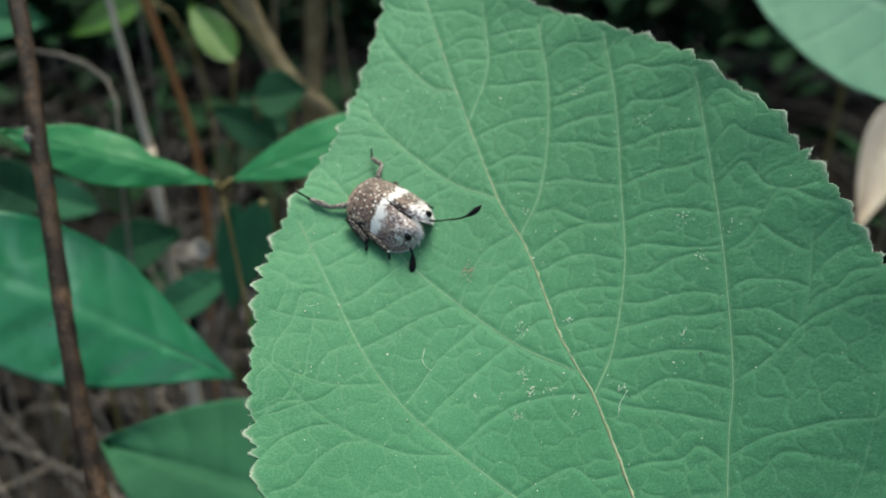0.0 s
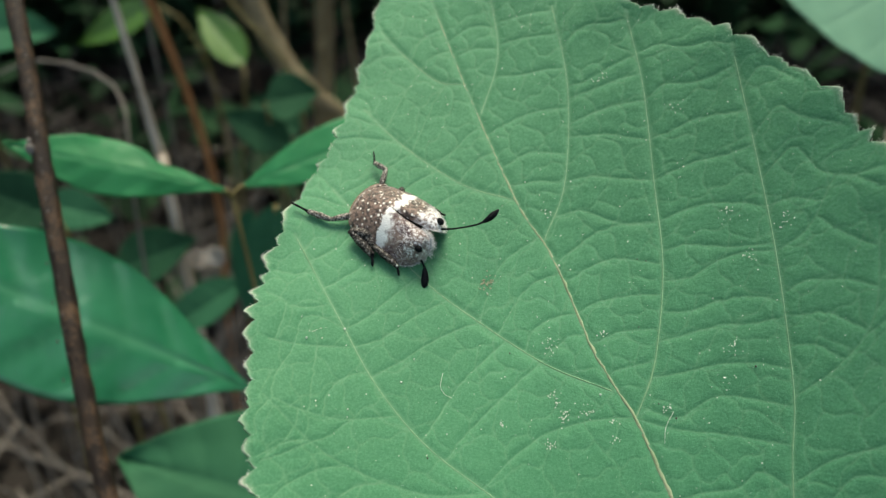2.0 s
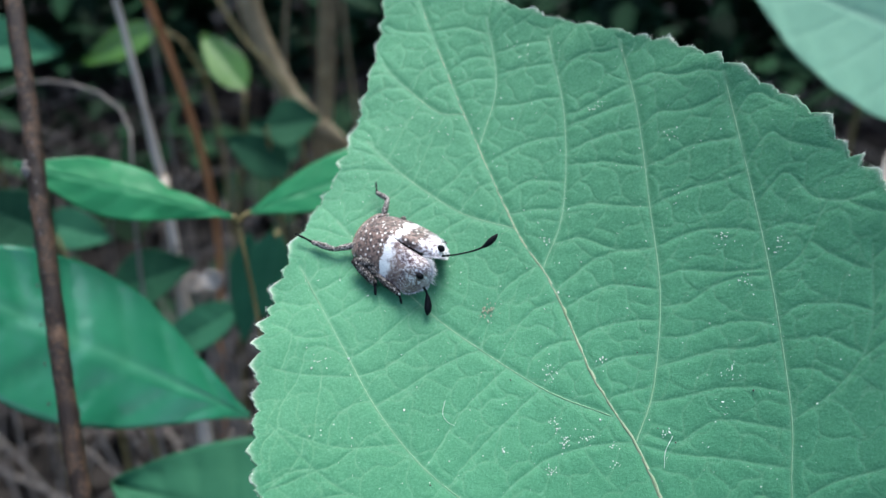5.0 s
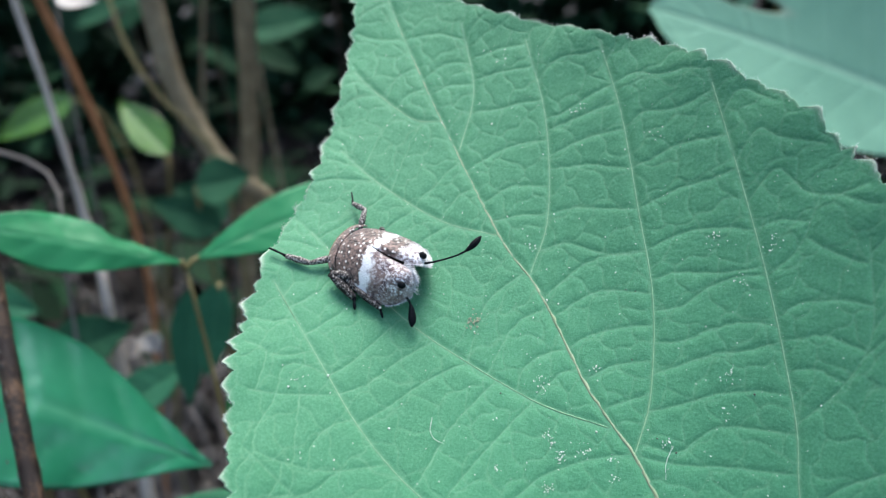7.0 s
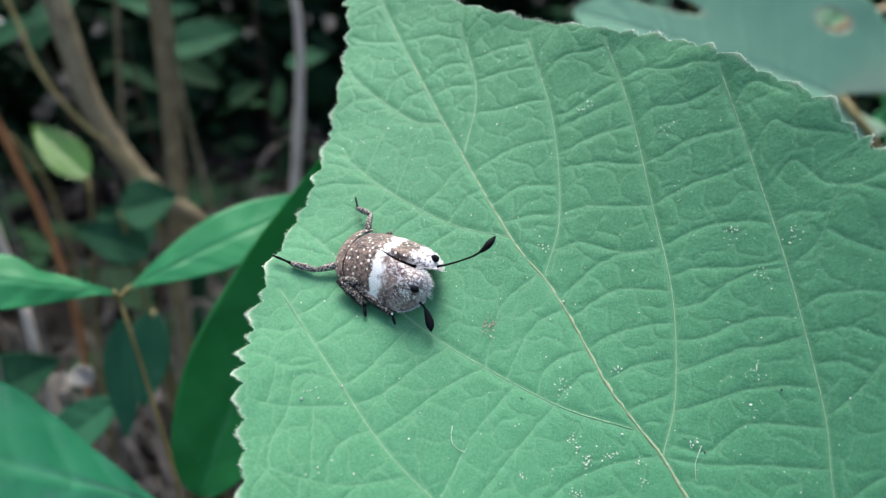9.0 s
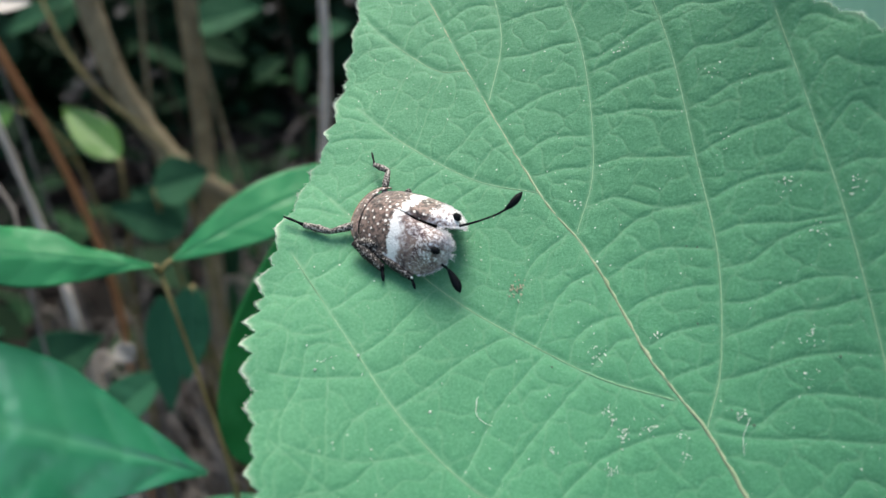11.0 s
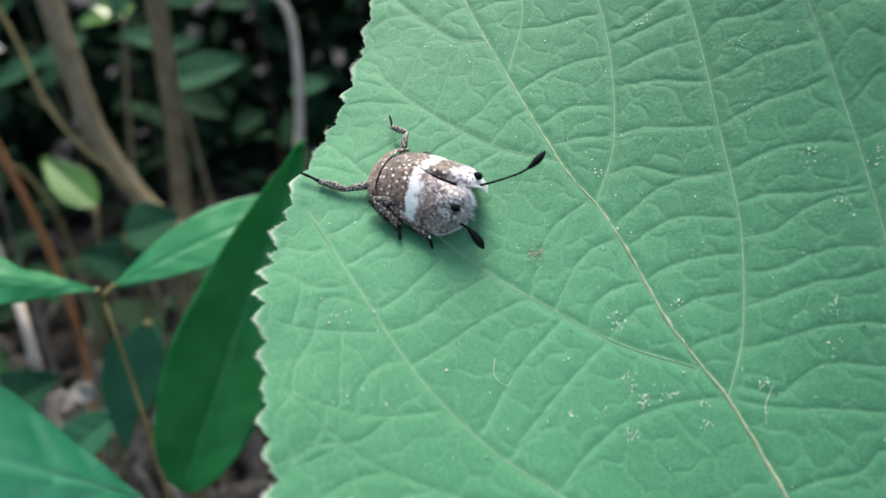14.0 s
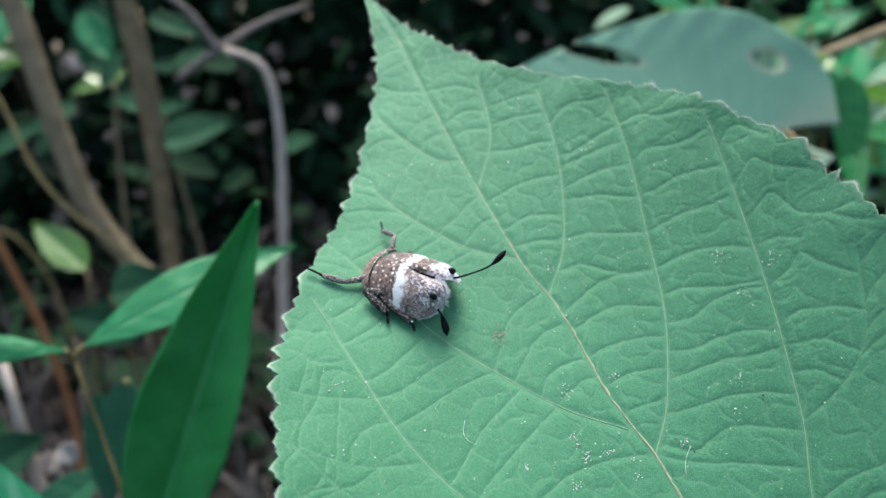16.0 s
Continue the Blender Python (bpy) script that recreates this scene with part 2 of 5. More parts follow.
def wing_material():
    """Brown with white freckles in front, a white band, then a frosted white and brown hind part."""
    m, nt, bsdf = nodes_of("speckled_wing")
    at = add(nt, "TexCoord").outputs["Object"]
    wob = add(nt, "TexNoise", [(at, "Vector")], Scale=700.0, Detail=4.0, Roughness=0.65)
    sep = add(nt, "SeparateXYZ", [(at, "Vector")])
    # x runs from the head (minus) to the wing tips (plus); 12 mm in all
    bend = nt.nodes.new("ShaderNodeMath")
    bend.operation = "MULTIPLY_ADD"
    bend.inputs[1].default_value = 1000 / 14
    nt.links.new(sep.outputs[0], bend.inputs[0])
    side = nt.nodes.new("ShaderNodeMath")
    side.operation = "ABSOLUTE"
    nt.links.new(sep.outputs[1], side.inputs[0])
    arc = nt.nodes.new("ShaderNodeMath")
    arc.operation = "MULTIPLY_ADD"
    arc.inputs[1].default_value, arc.inputs[2].default_value = -1000 * 0.014, 0.39
    nt.links.new(side.outputs[0], arc.inputs[0])
    shift = nt.nodes.new("ShaderNodeMath")
    shift.operation = "MULTIPLY_ADD"
    shift.inputs[1].default_value = 0.24
    nt.links.new(wob.outputs[0], shift.inputs[0])
    nt.links.new(arc.outputs[0], shift.inputs[2])
    nt.links.new(shift.outputs[0], bend.inputs[2])
    brown = ramp(nt, add(nt, "TexNoise", [(at, "Vector")], Scale=2500.0, Detail=4.0).outputs[0], (0.4, (0.03, 0.019, 0.016)), (0.62, (0.23, 0.152, 0.125))).outputs[0]
    cell = add(nt, "TexVoronoi", [(at, "Vector")], Scale=2000.0, Randomness=1.0)
    uneven = nt.nodes.new("ShaderNodeMath")
    uneven.operation = "MULTIPLY_ADD"
    uneven.inputs[1].default_value = 0.3
    nt.links.new(cell.outputs["Color"], uneven.inputs[0])
    nt.links.new(cell.outputs["Distance"], uneven.inputs[2])
    dot = ramp(nt, uneven.outputs[0], (0.34, grey(1.0)), (0.46, grey(0.0))).outputs[0]
    some = ramp(nt, cell.outputs["Color"], (0.12, grey(0.0)), (0.16, grey(1.0))).outputs[0]
    both = nt.nodes.new("ShaderNodeMath")
    both.operation = "MULTIPLY"
    nt.links.new(dot, both.inputs[0])
    nt.links.new(some, both.inputs[1])
    front = mixed(nt, both.outputs[0], brown, (0.82, 0.79, 0.74))
    frost = ramp(nt, add(nt, "TexNoise", [(at, "Vector")], Scale=2700.0, Detail=6.0, Roughness=0.75).outputs[0], (0.5, grey(0.0)), (0.57, grey(1.0))).outputs[0]
    # the far wing has a freckled brown patch and a white tip; the other one is mottled plum and white
    far = ramp(nt, add(nt, "MapRange", [(sep.outputs[1], "Value")], **{"From Min": -0.0002, "From Max": 0.0002}).outputs[0], (0.4, grey(0.0)), (0.6, grey(1.0))).outputs[0]
    white = (0.86, 0.85, 0.87)
    mottle = add(nt, "TexNoise", [(at, "Vector")], Scale=750.0, Detail=5.0, Roughness=0.7)
    plum = ramp(nt, mottle.outputs[0], (0.38, (0.26, 0.19, 0.165)), (0.5, (0.16, 0.105, 0.095)), (0.58, (0.05, 0.02, 0.028))).outputs[0]
    blotch = ramp(nt, add(nt, "TexNoise", [(at, "Vector")], Scale=380.0, Detail=3.0).outputs[0], (0.46, grey(1.0)), (0.58, grey(0.25))).outputs[0]
    less = nt.nodes.new("ShaderNodeMath")
    less.operation = "MULTIPLY"
    nt.links.new(frost, less.inputs[0])
    nt.links.new(blotch, less.inputs[1])
    zone = ramp(nt, bend.outputs[0], (0.42, grey(0.5)), (0.54, grey(0.55)), (0.64, grey(1.0))).outputs[0]
    bare = nt.nodes.new("ShaderNodeMath")
    bare.operation = "MULTIPLY"
    nt.links.new(less.outputs[0], bare.inputs[0])
    nt.links.new(zone, bare.inputs[1])
    near_hind = mixed(nt, bare.outputs[0], plum, white)
    patch = ramp(nt, bend.outputs[0], (0.0, grey(0.0)), (0.38, grey(0.0)), (0.42, grey(1.0)), (0.55, grey(1.0)), (0.62, grey(0.0))).outputs[0]
    rare = ramp(nt, add(nt, "TexNoise", [(at, "Vector")], Scale=2600.0, Detail=5.0, Roughness=0.7).outputs[0], (0.42, grey(0.0)), (0.52, grey(1.0))).outputs[0]
    far_hind = mixed(nt, patch, mixed(nt, rare, (0.2, 0.14, 0.13), white), front)
    hind = mixed(nt, far, near_hind, far_hind)
    tip = ramp(nt, bend.outputs[0], (0.7, grey(0.0)), (0.82, grey(0.4))).outputs[0]
    hind = mixed(nt, tip, hind, white)
    band = ramp(nt, bend.outputs[0], (0.34, grey(0.0)), (0.352, grey(1.0)), (0.39, grey(1.0)), (0.425, grey(0.0))).outputs[0]
    after = ramp(nt, bend.outputs[0], (0.36, grey(0.0)), (0.37, grey(1.0))).outputs[0]
    c = mixed(nt, after, front, hind)
    c = mixed(nt, band, c, (0.87, 0.87, 0.86))
    nt.links.new(c, bsdf.inputs["Base Color"])
    bsdf.inputs["Roughness"].default_value = 0.55
    bsdf.inputs["Sheen Weight"].default_value = 0.3
    fine = add(nt, "TexNoise", [(at, "Vector")], Scale=4200.0, Detail=4.0)
    relief(nt, bsdf, fine.outputs[0], 0.6, 0.00016)
    return m


WING = wing_material()
COLLAR = surface("brown_collar", (0.07, 0.042, 0.028), (0.2, 0.13, 0.09), 900, 3500, 0.6, 0.4, 0.00008)
COLLAR_RIM = surface("tan_collar_rim", (0.14, 0.095, 0.06), (0.27, 0.2, 0.14), 900, 3500, 0.6)
BELLY = surface("dark_belly", (0.006, 0.005, 0.004), (0.02, 0.016, 0.013), 700, 3000, 0.6)
LEG = surface("mottled_leg", (0.02, 0.017, 0.015), (0.46, 0.43, 0.4), 4200, 9000, 0.6, 0.4, 0.00006, spread=0.11, gloss=0.25, bias=0.025)
LEG_DARK = surface("dark_mottled_leg", (0.012, 0.010, 0.009), (0.36, 0.34, 0.32), 4200, 9000, 0.6, 0.4, 0.00006, spread=0.1, gloss=0.25, bias=0.06)
BLACK = surface("glossy_black", (0.003, 0.004, 0.005), (0.008, 0.010, 0.013), 900, 3000, 0.5, gloss=0.06)
HAIR = surface("silvery_leaf_hair", (0.68, 0.74, 0.68), (0.84, 0.86, 0.82), 900, 3000, 0.6)
SNOW = surface("white_hair", (0.7, 0.7, 0.72), (0.85, 0.85, 0.86), 900, 3000, 0.6)


# ---- mesh helpers ----
def mesh_of(name, verts, faces, material, smooth=True):
    me = bpy.data.meshes.new(name)
    me.from_pydata([tuple(map(float, v)) for v in verts], [], [tuple(map(int, q)) for q in faces])
    me.materials.append(material)
    if smooth:
        me.shade_smooth()
    me.update()
    return me


def part(name, made, material, parent, label=""):
    """One mesh object, from vertices and faces, under a thing or a part (or at top level)."""
    ob = new(name, mesh_of(name, *made, material))
    ob.parent = parent
    return tagged(ob, label)


def spline(points, n):
    """n points of a smooth curve through the given ones (Catmull-Rom)."""
    p = np.asarray(points, float)
    if len(p) == 2:
        return p[0] + (p[1] - p[0]) * np.linspace(0, 1, n)[:, None]
    q = np.vstack([2 * p[0] - p[1], p, 2 * p[-1] - p[-2]])
    step = np.r_[0, np.cumsum(np.linalg.norm(np.diff(p, axis=0), axis=1))]
    s = np.interp(np.linspace(0, step[-1], n), step, np.arange(len(p)))
    i = np.clip(s.astype(int), 0, len(p) - 2)
    t = (s - i)[:, None]
    a, b, c, d = q[i], q[i + 1], q[i + 2], q[i + 3]
    return 0.5 * (2 * b + (c - a) * t + (2 * a - 5 * b + 4 * c - d) * t**2 + (3 * b - a - 3 * c + d) * t**3)


def tube(points, radii, sides=8, n=0, rough=0.0, seed=0):
    """A round, tapering rod along a curve; radii are spread evenly over it. rough: uneven thickness."""
    p = spline(points, n) if n else np.asarray(points, float)
    r = np.interp(np.linspace(0, 1, len(p)), np.linspace(0, 1, len(radii)), radii)
    rng = np.random.default_rng(seed)
    t = np.gradient(p, axis=0)
    t /= np.linalg.norm(t, axis=1)[:, None] + 1e-12
    up = np.array([0.3, 0.2, 1.0]) if abs(t[0, 2]) < 0.9 else np.array([1.0, 0.2, 0.1])
    side = np.cross(t, up)
    side /= np.linalg.norm(side, axis=1)[:, None] + 1e-12
    other = np.cross(side, t)
    ang = np.linspace(0, 2 * np.pi, sides, endpoint=False)
    wob = 1 + rough * rng.normal(size=(len(p), sides)) if rough else np.ones((len(p), sides))
    ring = (np.cos(ang)[None, :, None] * side[:, None] + np.sin(ang)[None, :, None] * other[:, None]) * (r[:, None] * wob)[:, :, None]
    v = (p[:, None] + ring).reshape(-1, 3)
    i, k = np.meshgrid(np.arange(len(p) - 1), np.arange(sides), indexing="ij")
    k2 = (k + 1) % sides
    f = np.stack([i * sides + k, i * sides + k2, (i + 1) * sides + k2, (i + 1) * sides + k], -1).reshape(-1, 4)
    ends = np.vstack([v, p[0], p[-1]])
    a, last = len(v), (len(p) - 1) * sides
    caps = [(a, (j + 1) % sides, j) for j in range(sides)] + [(a + 1, last + j, last + (j + 1) % sides) for j in range(sides)]
    return ends, [tuple(q) for q in f] + caps


def joined(*pieces):
    verts, faces, at = [], [], 0
    for v, f in pieces:
        verts.append(np.asarray(v, float))
        faces += [tuple(i + at for i in q) for q in f]
        at += len(v)
    return np.vstack(verts), faces


def grid_faces(rows, cols):
    i, k = np.meshgrid(np.arange(rows - 1), np.arange(cols - 1), indexing="ij")
    return np.stack([i * cols + k, i * cols + k + 1, (i + 1) * cols + k + 1, (i + 1) * cols + k], -1).reshape(-1, 4)


def ball(centre, radii, rows=10, cols=14):
    a, b = np.meshgrid(np.linspace(0, np.pi, rows), np.linspace(0, 2 * np.pi, cols), indexing="ij")
    v = np.stack([np.sin(a) * np.cos(b), np.sin(a) * np.sin(b), np.cos(a)], -1) * radii + centre
    return v.reshape(-1, 3), [tuple(q[::-1]) for q in grid_faces(rows, cols)]


def painted(ob, name, values):
    ob.data.attributes.new(name, "FLOAT", "POINT").data.foreach_set("value", np.asarray(values, np.float32))


# ---- the ground and the thicket ----
def rough_ground():
    """One sheet out to the horizon, finely humped near the middle."""
    r = np.r_[0, np.geomspace(0.05, 400, 90)]
    a = np.linspace(0, 2 * np.pi, 121)
    rr, aa = np.meshgrid(r, a, indexing="ij")
    x, y = rr * np.cos(aa), rr * np.sin(aa) + 0.4
    z = 0.012 * np.sin(x * 9 + 1) * np.cos(y * 11) + 0.006 * np.sin(x * 31) * np.sin(y * 27 + 2)
    z = z * np.clip(6 - rr, 0, 1)
    return np.stack([x, y, z], -1).reshape(-1, 3), [tuple(q[::-1]) for q in grid_faces(len(r), len(a))]


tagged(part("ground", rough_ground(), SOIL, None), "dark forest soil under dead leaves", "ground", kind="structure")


def scattered_leaves(rng, places, length, narrow, lift):
    """Many small folded leaves at the given places, turned at random: eight corners each."""
    n = len(places)
    size = length * rng.uniform(0.6, 1.4, n)
    wide = size * narrow * rng.uniform(0.7, 1.3, n)
    yaw, nod, roll = rng.uniform(0, 2 * np.pi, n), rng.normal(0, lift, n), rng.normal(0, lift, n)
    shape = np.array([(0, 0, 0), (0.5, 0.3, 0.12), (0.42, 0.68, 0.1), (0, 1, -0.08), (-0.42, 0.68, 0.1), (-0.5, 0.3, 0.12), (0, 0.33, 0), (0, 0.68, 0)])
    p = shape[None] * np.stack([wide, size, wide], -1)[:, None]
    cy, sy, cn, sn, cr, sr = np.cos(yaw), np.sin(yaw), np.cos(nod), np.sin(nod), np.cos(roll), np.sin(roll)
    x, y, z = p[..., 0] * cr[:, None] + p[..., 2] * sr[:, None], p[..., 1], -p[..., 0] * sr[:, None] + p[..., 2] * cr[:, None]
    y, z = y * cn[:, None] - z * sn[:, None], y * sn[:, None] + z * cn[:, None]
    x, y = x * cy[:, None] - y * sy[:, None], x * sy[:, None] + y * cy[:, None]
    v = np.stack([x, y, z], -1) + places[:, None]
    f = np.array([(0, 1, 6), (1, 2, 7, 6), (2, 3, 7), (0, 6, 5), (6, 7, 4, 5), (7, 3, 4)], dtype=object)
    faces = [tuple(k + 8 * i for k in q) for i in range(n) for q in f]
    return v.reshape(-1, 3), faces


def ground_cover():
    rng = np.random.default_rng(3)
    n = 5200
    xy = np.stack([rng.uniform(-1.1, 1.3, n), rng.uniform(-0.1, 2.2, n)], -1)
    places = np.column_stack([xy, 0.012 + 0.02 * rng.random(n)])
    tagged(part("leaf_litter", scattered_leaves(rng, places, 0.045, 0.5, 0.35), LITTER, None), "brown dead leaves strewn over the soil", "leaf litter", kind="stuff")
    twigs = []
    for k in range(420):
        x, y = rng.uniform(-0.8, 0.9), rng.uniform(0.05, 1.4)
        a, long = rng.uniform(0, np.pi), rng.uniform(0.05, 0.22)
        d = np.array([np.cos(a), np.sin(a), rng.uniform(-0.15, 0.6)]) * long
        o = np.array([x, y, 0.02 + 0.03 * rng.random()])
        twigs.append(tube([o, o + d * 0.5 + rng.normal(0, 0.008, 3), o + d], [0.0018 * rng.uniform(0.6, 1.5), 0.001], 5, 5))
    tagged(part("dead_twigs", joined(*twigs), DRY_TWIG, None), "thin bleached twigs tangled over the ground", "twigs", kind="stuff")
    arches = []
    for k in range(150):
        x, y = rng.uniform(-0.3, 0.02) + (0.3 if k % 5 == 0 else 0), rng.uniform(0.26, 0.6)
        a, long, high = rng.normal(0, 0.9), rng.uniform(0.05, 0.2), rng.uniform(0.08, 0.34) * (0.6 + 0.7 * (y - 0.26))
        d = np.array([np.sin(a), 0.4 * np.cos(a), 0]) * long
        o = np.array([x, y, 0.0])
        arches.append(tube([o, o + d * 0.15 + (0, 0, high * 0.6), o + d * 0.5 + rng.normal(0, 0.01, 3) + (0, 0, high), o + d + (0, 0, high * rng.uniform(0.5, 1.1))], [rng.uniform(0.0006, 0.0016), 0.0008, 0.0005], 5, 14, 0.06, k))
    tagged(part("twig_tangle", joined(*arches), DRY_TWIG, None), "tangle of thin dry arching twigs and vines", "twigs", kind="stuff")
    # low plants behind the leaf
    n = 1500
    r, a = rng.uniform(0.62, 1.5, n), rng.uniform(0.25, np.pi - 0.25, n)
    places = np.column_stack([r * np.cos(a), r * np.sin(a), rng.uniform(0.03, 0.5, n) * np.clip(r - 0.35, 0.15, 1)])
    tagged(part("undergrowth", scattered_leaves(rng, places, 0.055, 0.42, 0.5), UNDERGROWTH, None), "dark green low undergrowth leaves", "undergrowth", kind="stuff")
    n = 42000
    r, a = 1.6 + np.abs(rng.normal(0, 0.45, n)), rng.uniform(-0.3, np.pi + 0.3, n)
    places = np.column_stack([r * np.cos(a), r * np.sin(a), rng.uniform(0.0, 2.2, n)])
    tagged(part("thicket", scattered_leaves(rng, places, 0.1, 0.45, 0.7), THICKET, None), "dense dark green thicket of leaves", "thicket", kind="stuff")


ground_cover()


# ---- the big downy leaf (its own space: u across, v towards the tip, millimetres) ----
def leaf_height(u, v):
    """The blade is a shallow trough along its midrib."""
    u, v = u / 50, v / 50
    return -1.96 + 1.34 * u + 0.7 * v + 22.2 * u * u + 8.72 * u * v - 2.55 * v * v + 1.12 * u**3 + 0.56 * u * u * v - 0.35 * u * v * v + 0.25 * v**3


MARGIN_V = (-59, -56, -50, -44, -36, -28, -20, -14, -8, -2, 3, 8, 12, 17.5, 23, 28, 33, 37, 41, 46, 51.5, 55, 60, 66, 69)
MARGIN_LEFT = (1, -7, -18, -25, -31, -33.8, -34.3, -34.0, -33.4, -32.0, -30.8, -28.6, -26.4, -22.8, -17.8, -14.2, -11.5, -9.2, -7, -4.4, -2.4, -1.6, -0.4, 0.6, 1.0)
MARGIN_RIGHT = (9, 15, 24, 30, 35, 37.5, 37.8, 36.8, 36.1, 34.8, 34, 32.2, 30.2, 27.6, 23.4, 19.5, 15.6, 12.5, 10.2, 7.6, 5.4, 3.8, 2.6, 1.6, 1.2)

MIDRIB = ((5, -59), (4.4, -28), (4.1, -20), (2.8, -12), (2.6, 0), (1.3, 8), (1.0, 25), (1.4, 42), (2, 55), (1.2, 67))
SIDE_VEINS = {
    "left_low": ((5, -59), (-1, -42), (-7, -31), (-13.3, -22.3), (-17.9, -15.5), (-20.8, -8), (-22.4, 0), (-23.7, 7), (-24.6, 12)),
    "left_mid": ((2.9, -16.5), (-2.8, -11.3), (-9.1, -2.9), (-12.4, 2.4), (-16, 10), (-19, 17)),
    "left_high": ((1.3, 8.1), (-4.3, 13), (-9.4, 21), (-12.2, 27.5)),
    "left_top": ((0.9, 26), (-2.2, 28.2), (-5.3, 35), (-6.6, 39)),
    "right_low": ((5, -59), (12, -42), (16.9, -29.9), (20, -23.1), (23.8, -10.2), (26.5, 1.7), (28.8, 13)),
    "right_mid": ((4.1, -20.2), (8.4, -15.3), (13.2, -6.3), (16.3, 3.5), (19.6, 14.6), (21.4, 24)),
    "right_high": ((2.6, 2.3), (7.4, 8), (12.2, 19.2), (14.6, 30.4)),
    "right_top": ((1.5, 21), (6.3, 27.9), (8.8, 38)),
    "right_out": ((19.6, -23.8), (25, -22.3), (29.4, -19), (33, -11)),
    "right_rim": ((24.0, -9.5), (26.7, -9.0), (28.5, -7.9), (30.2, -6.2), (31.5, -5.0)),
    "left_out": ((-13.3, -22.3), (-20, -20), (-27, -14), (-31.5, -6)),
    "left_rim": ((-19.8, -11.9), (-22.0, -11.4), (-24.6, -10.8), (-26.9, -9.7), (-29.1, -8.1), (-30.7, -6.6)),
    "left_edge": ((-22.3, -3.2), (-25.0, -2.3), (-27.5, -1.3), (-29.8, -0.1)),
    "left_side": ((-23.2, 2.3), (-25.4, 2.5), (-26.9, 3.2)),
    "left_base": ((5, -59), (-8, -46), (-18, -36), (-28, -24)),
    "right_base": ((5, -59), (18, -48), (28, -38), (35, -26)),
}


def margin(v):
    fine = np.linspace(MARGIN_V[0], MARGIN_V[-1], 400)
    out = []
    for side in (MARGIN_LEFT, MARGIN_RIGHT):
        s = np.interp(fine, MARGIN_V, side)
        s = np.convolve(np.pad(s, 6, mode="edge"), np.ones(13) / 13, "valid")
        out.append(np.interp(v, fine, s))
    return out


def teeth(v, seed, size):
    """Saw teeth of uneven length that point to the tip, with smaller ones between."""
    rng = np.random.default_rng(seed)
    at = [MARGIN_V[0]]
    while at[-1] < MARGIN_V[-1]:
        at.append(at[-1] + rng.choice((1.5, 2.3, 3.6)) * rng.uniform(0.8, 1.25))
    at = np.array(at)
    high = rng.uniform(0.45, 1.4, len(at))
    i = np.clip(np.searchsorted(at, v) - 1, 0, len(at) - 2)
    t = np.clip((v - at[i]) / (at[i + 1] - at[i]), 0, 1)
    saw = np.where(t < 0.72, (t / 0.72) ** 1.1, (1 - t) / 0.28) * high[i]
    small = (t * 3 % 1) * 0.22
    return size * (saw + small - 0.35) * np.clip((66 - v) / 16, 0.25, 1)


def stretch(curve, low, high):
    """The part of a curve between two heights on the leaf."""
    return curve[(curve[:, 1] >= low) & (curve[:, 1] <= high)]


def rungs(rng, a, b, gap, bow):
    """Ladder veins from curve a to curve b, about gap apart."""
    if len(a) < 3 or len(b) < 3:
        return []
    la = np.r_[0, np.cumsum(np.linalg.norm(np.diff(a, axis=0), axis=1))]
    lb = np.r_[0, np.cumsum(np.linalg.norm(np.diff(b, axis=0), axis=1))]
    at = lambda c, l, s: np.array([np.interp(s, l, c[:, 0]), np.interp(s, l, c[:, 1])])
    n = max(int(round((la[-1] + lb[-1]) / 2 / gap)), 1)
    out = []
    for k in range(n):
        f = (k + 0.6 + rng.normal(0, 0.09)) / n
        g = (k + 0.6 + rng.normal(0, 0.09)) / n
        p, q = at(a, la, f * la[-1]), at(b, lb, g * lb[-1])
        d = q - p
        long = np.linalg.norm(d)
        side = np.array([-d[1], d[0]]) / (long + 1e-9)
        if side[1] < 0:
            side = -side
        bend = bow * long * rng.uniform(0.5, 1.4)
        kink = rng.normal(0, 0.035 * long, (3, 2)) + side * bend * np.array([0.75, 1, 0.75])[:, None]
        c = spline([p, p + d * 0.27 + kink[0], p + d * 0.52 + kink[1], p + d * 0.76 + kink[2], q], 14)
        out.append(c)
    return out


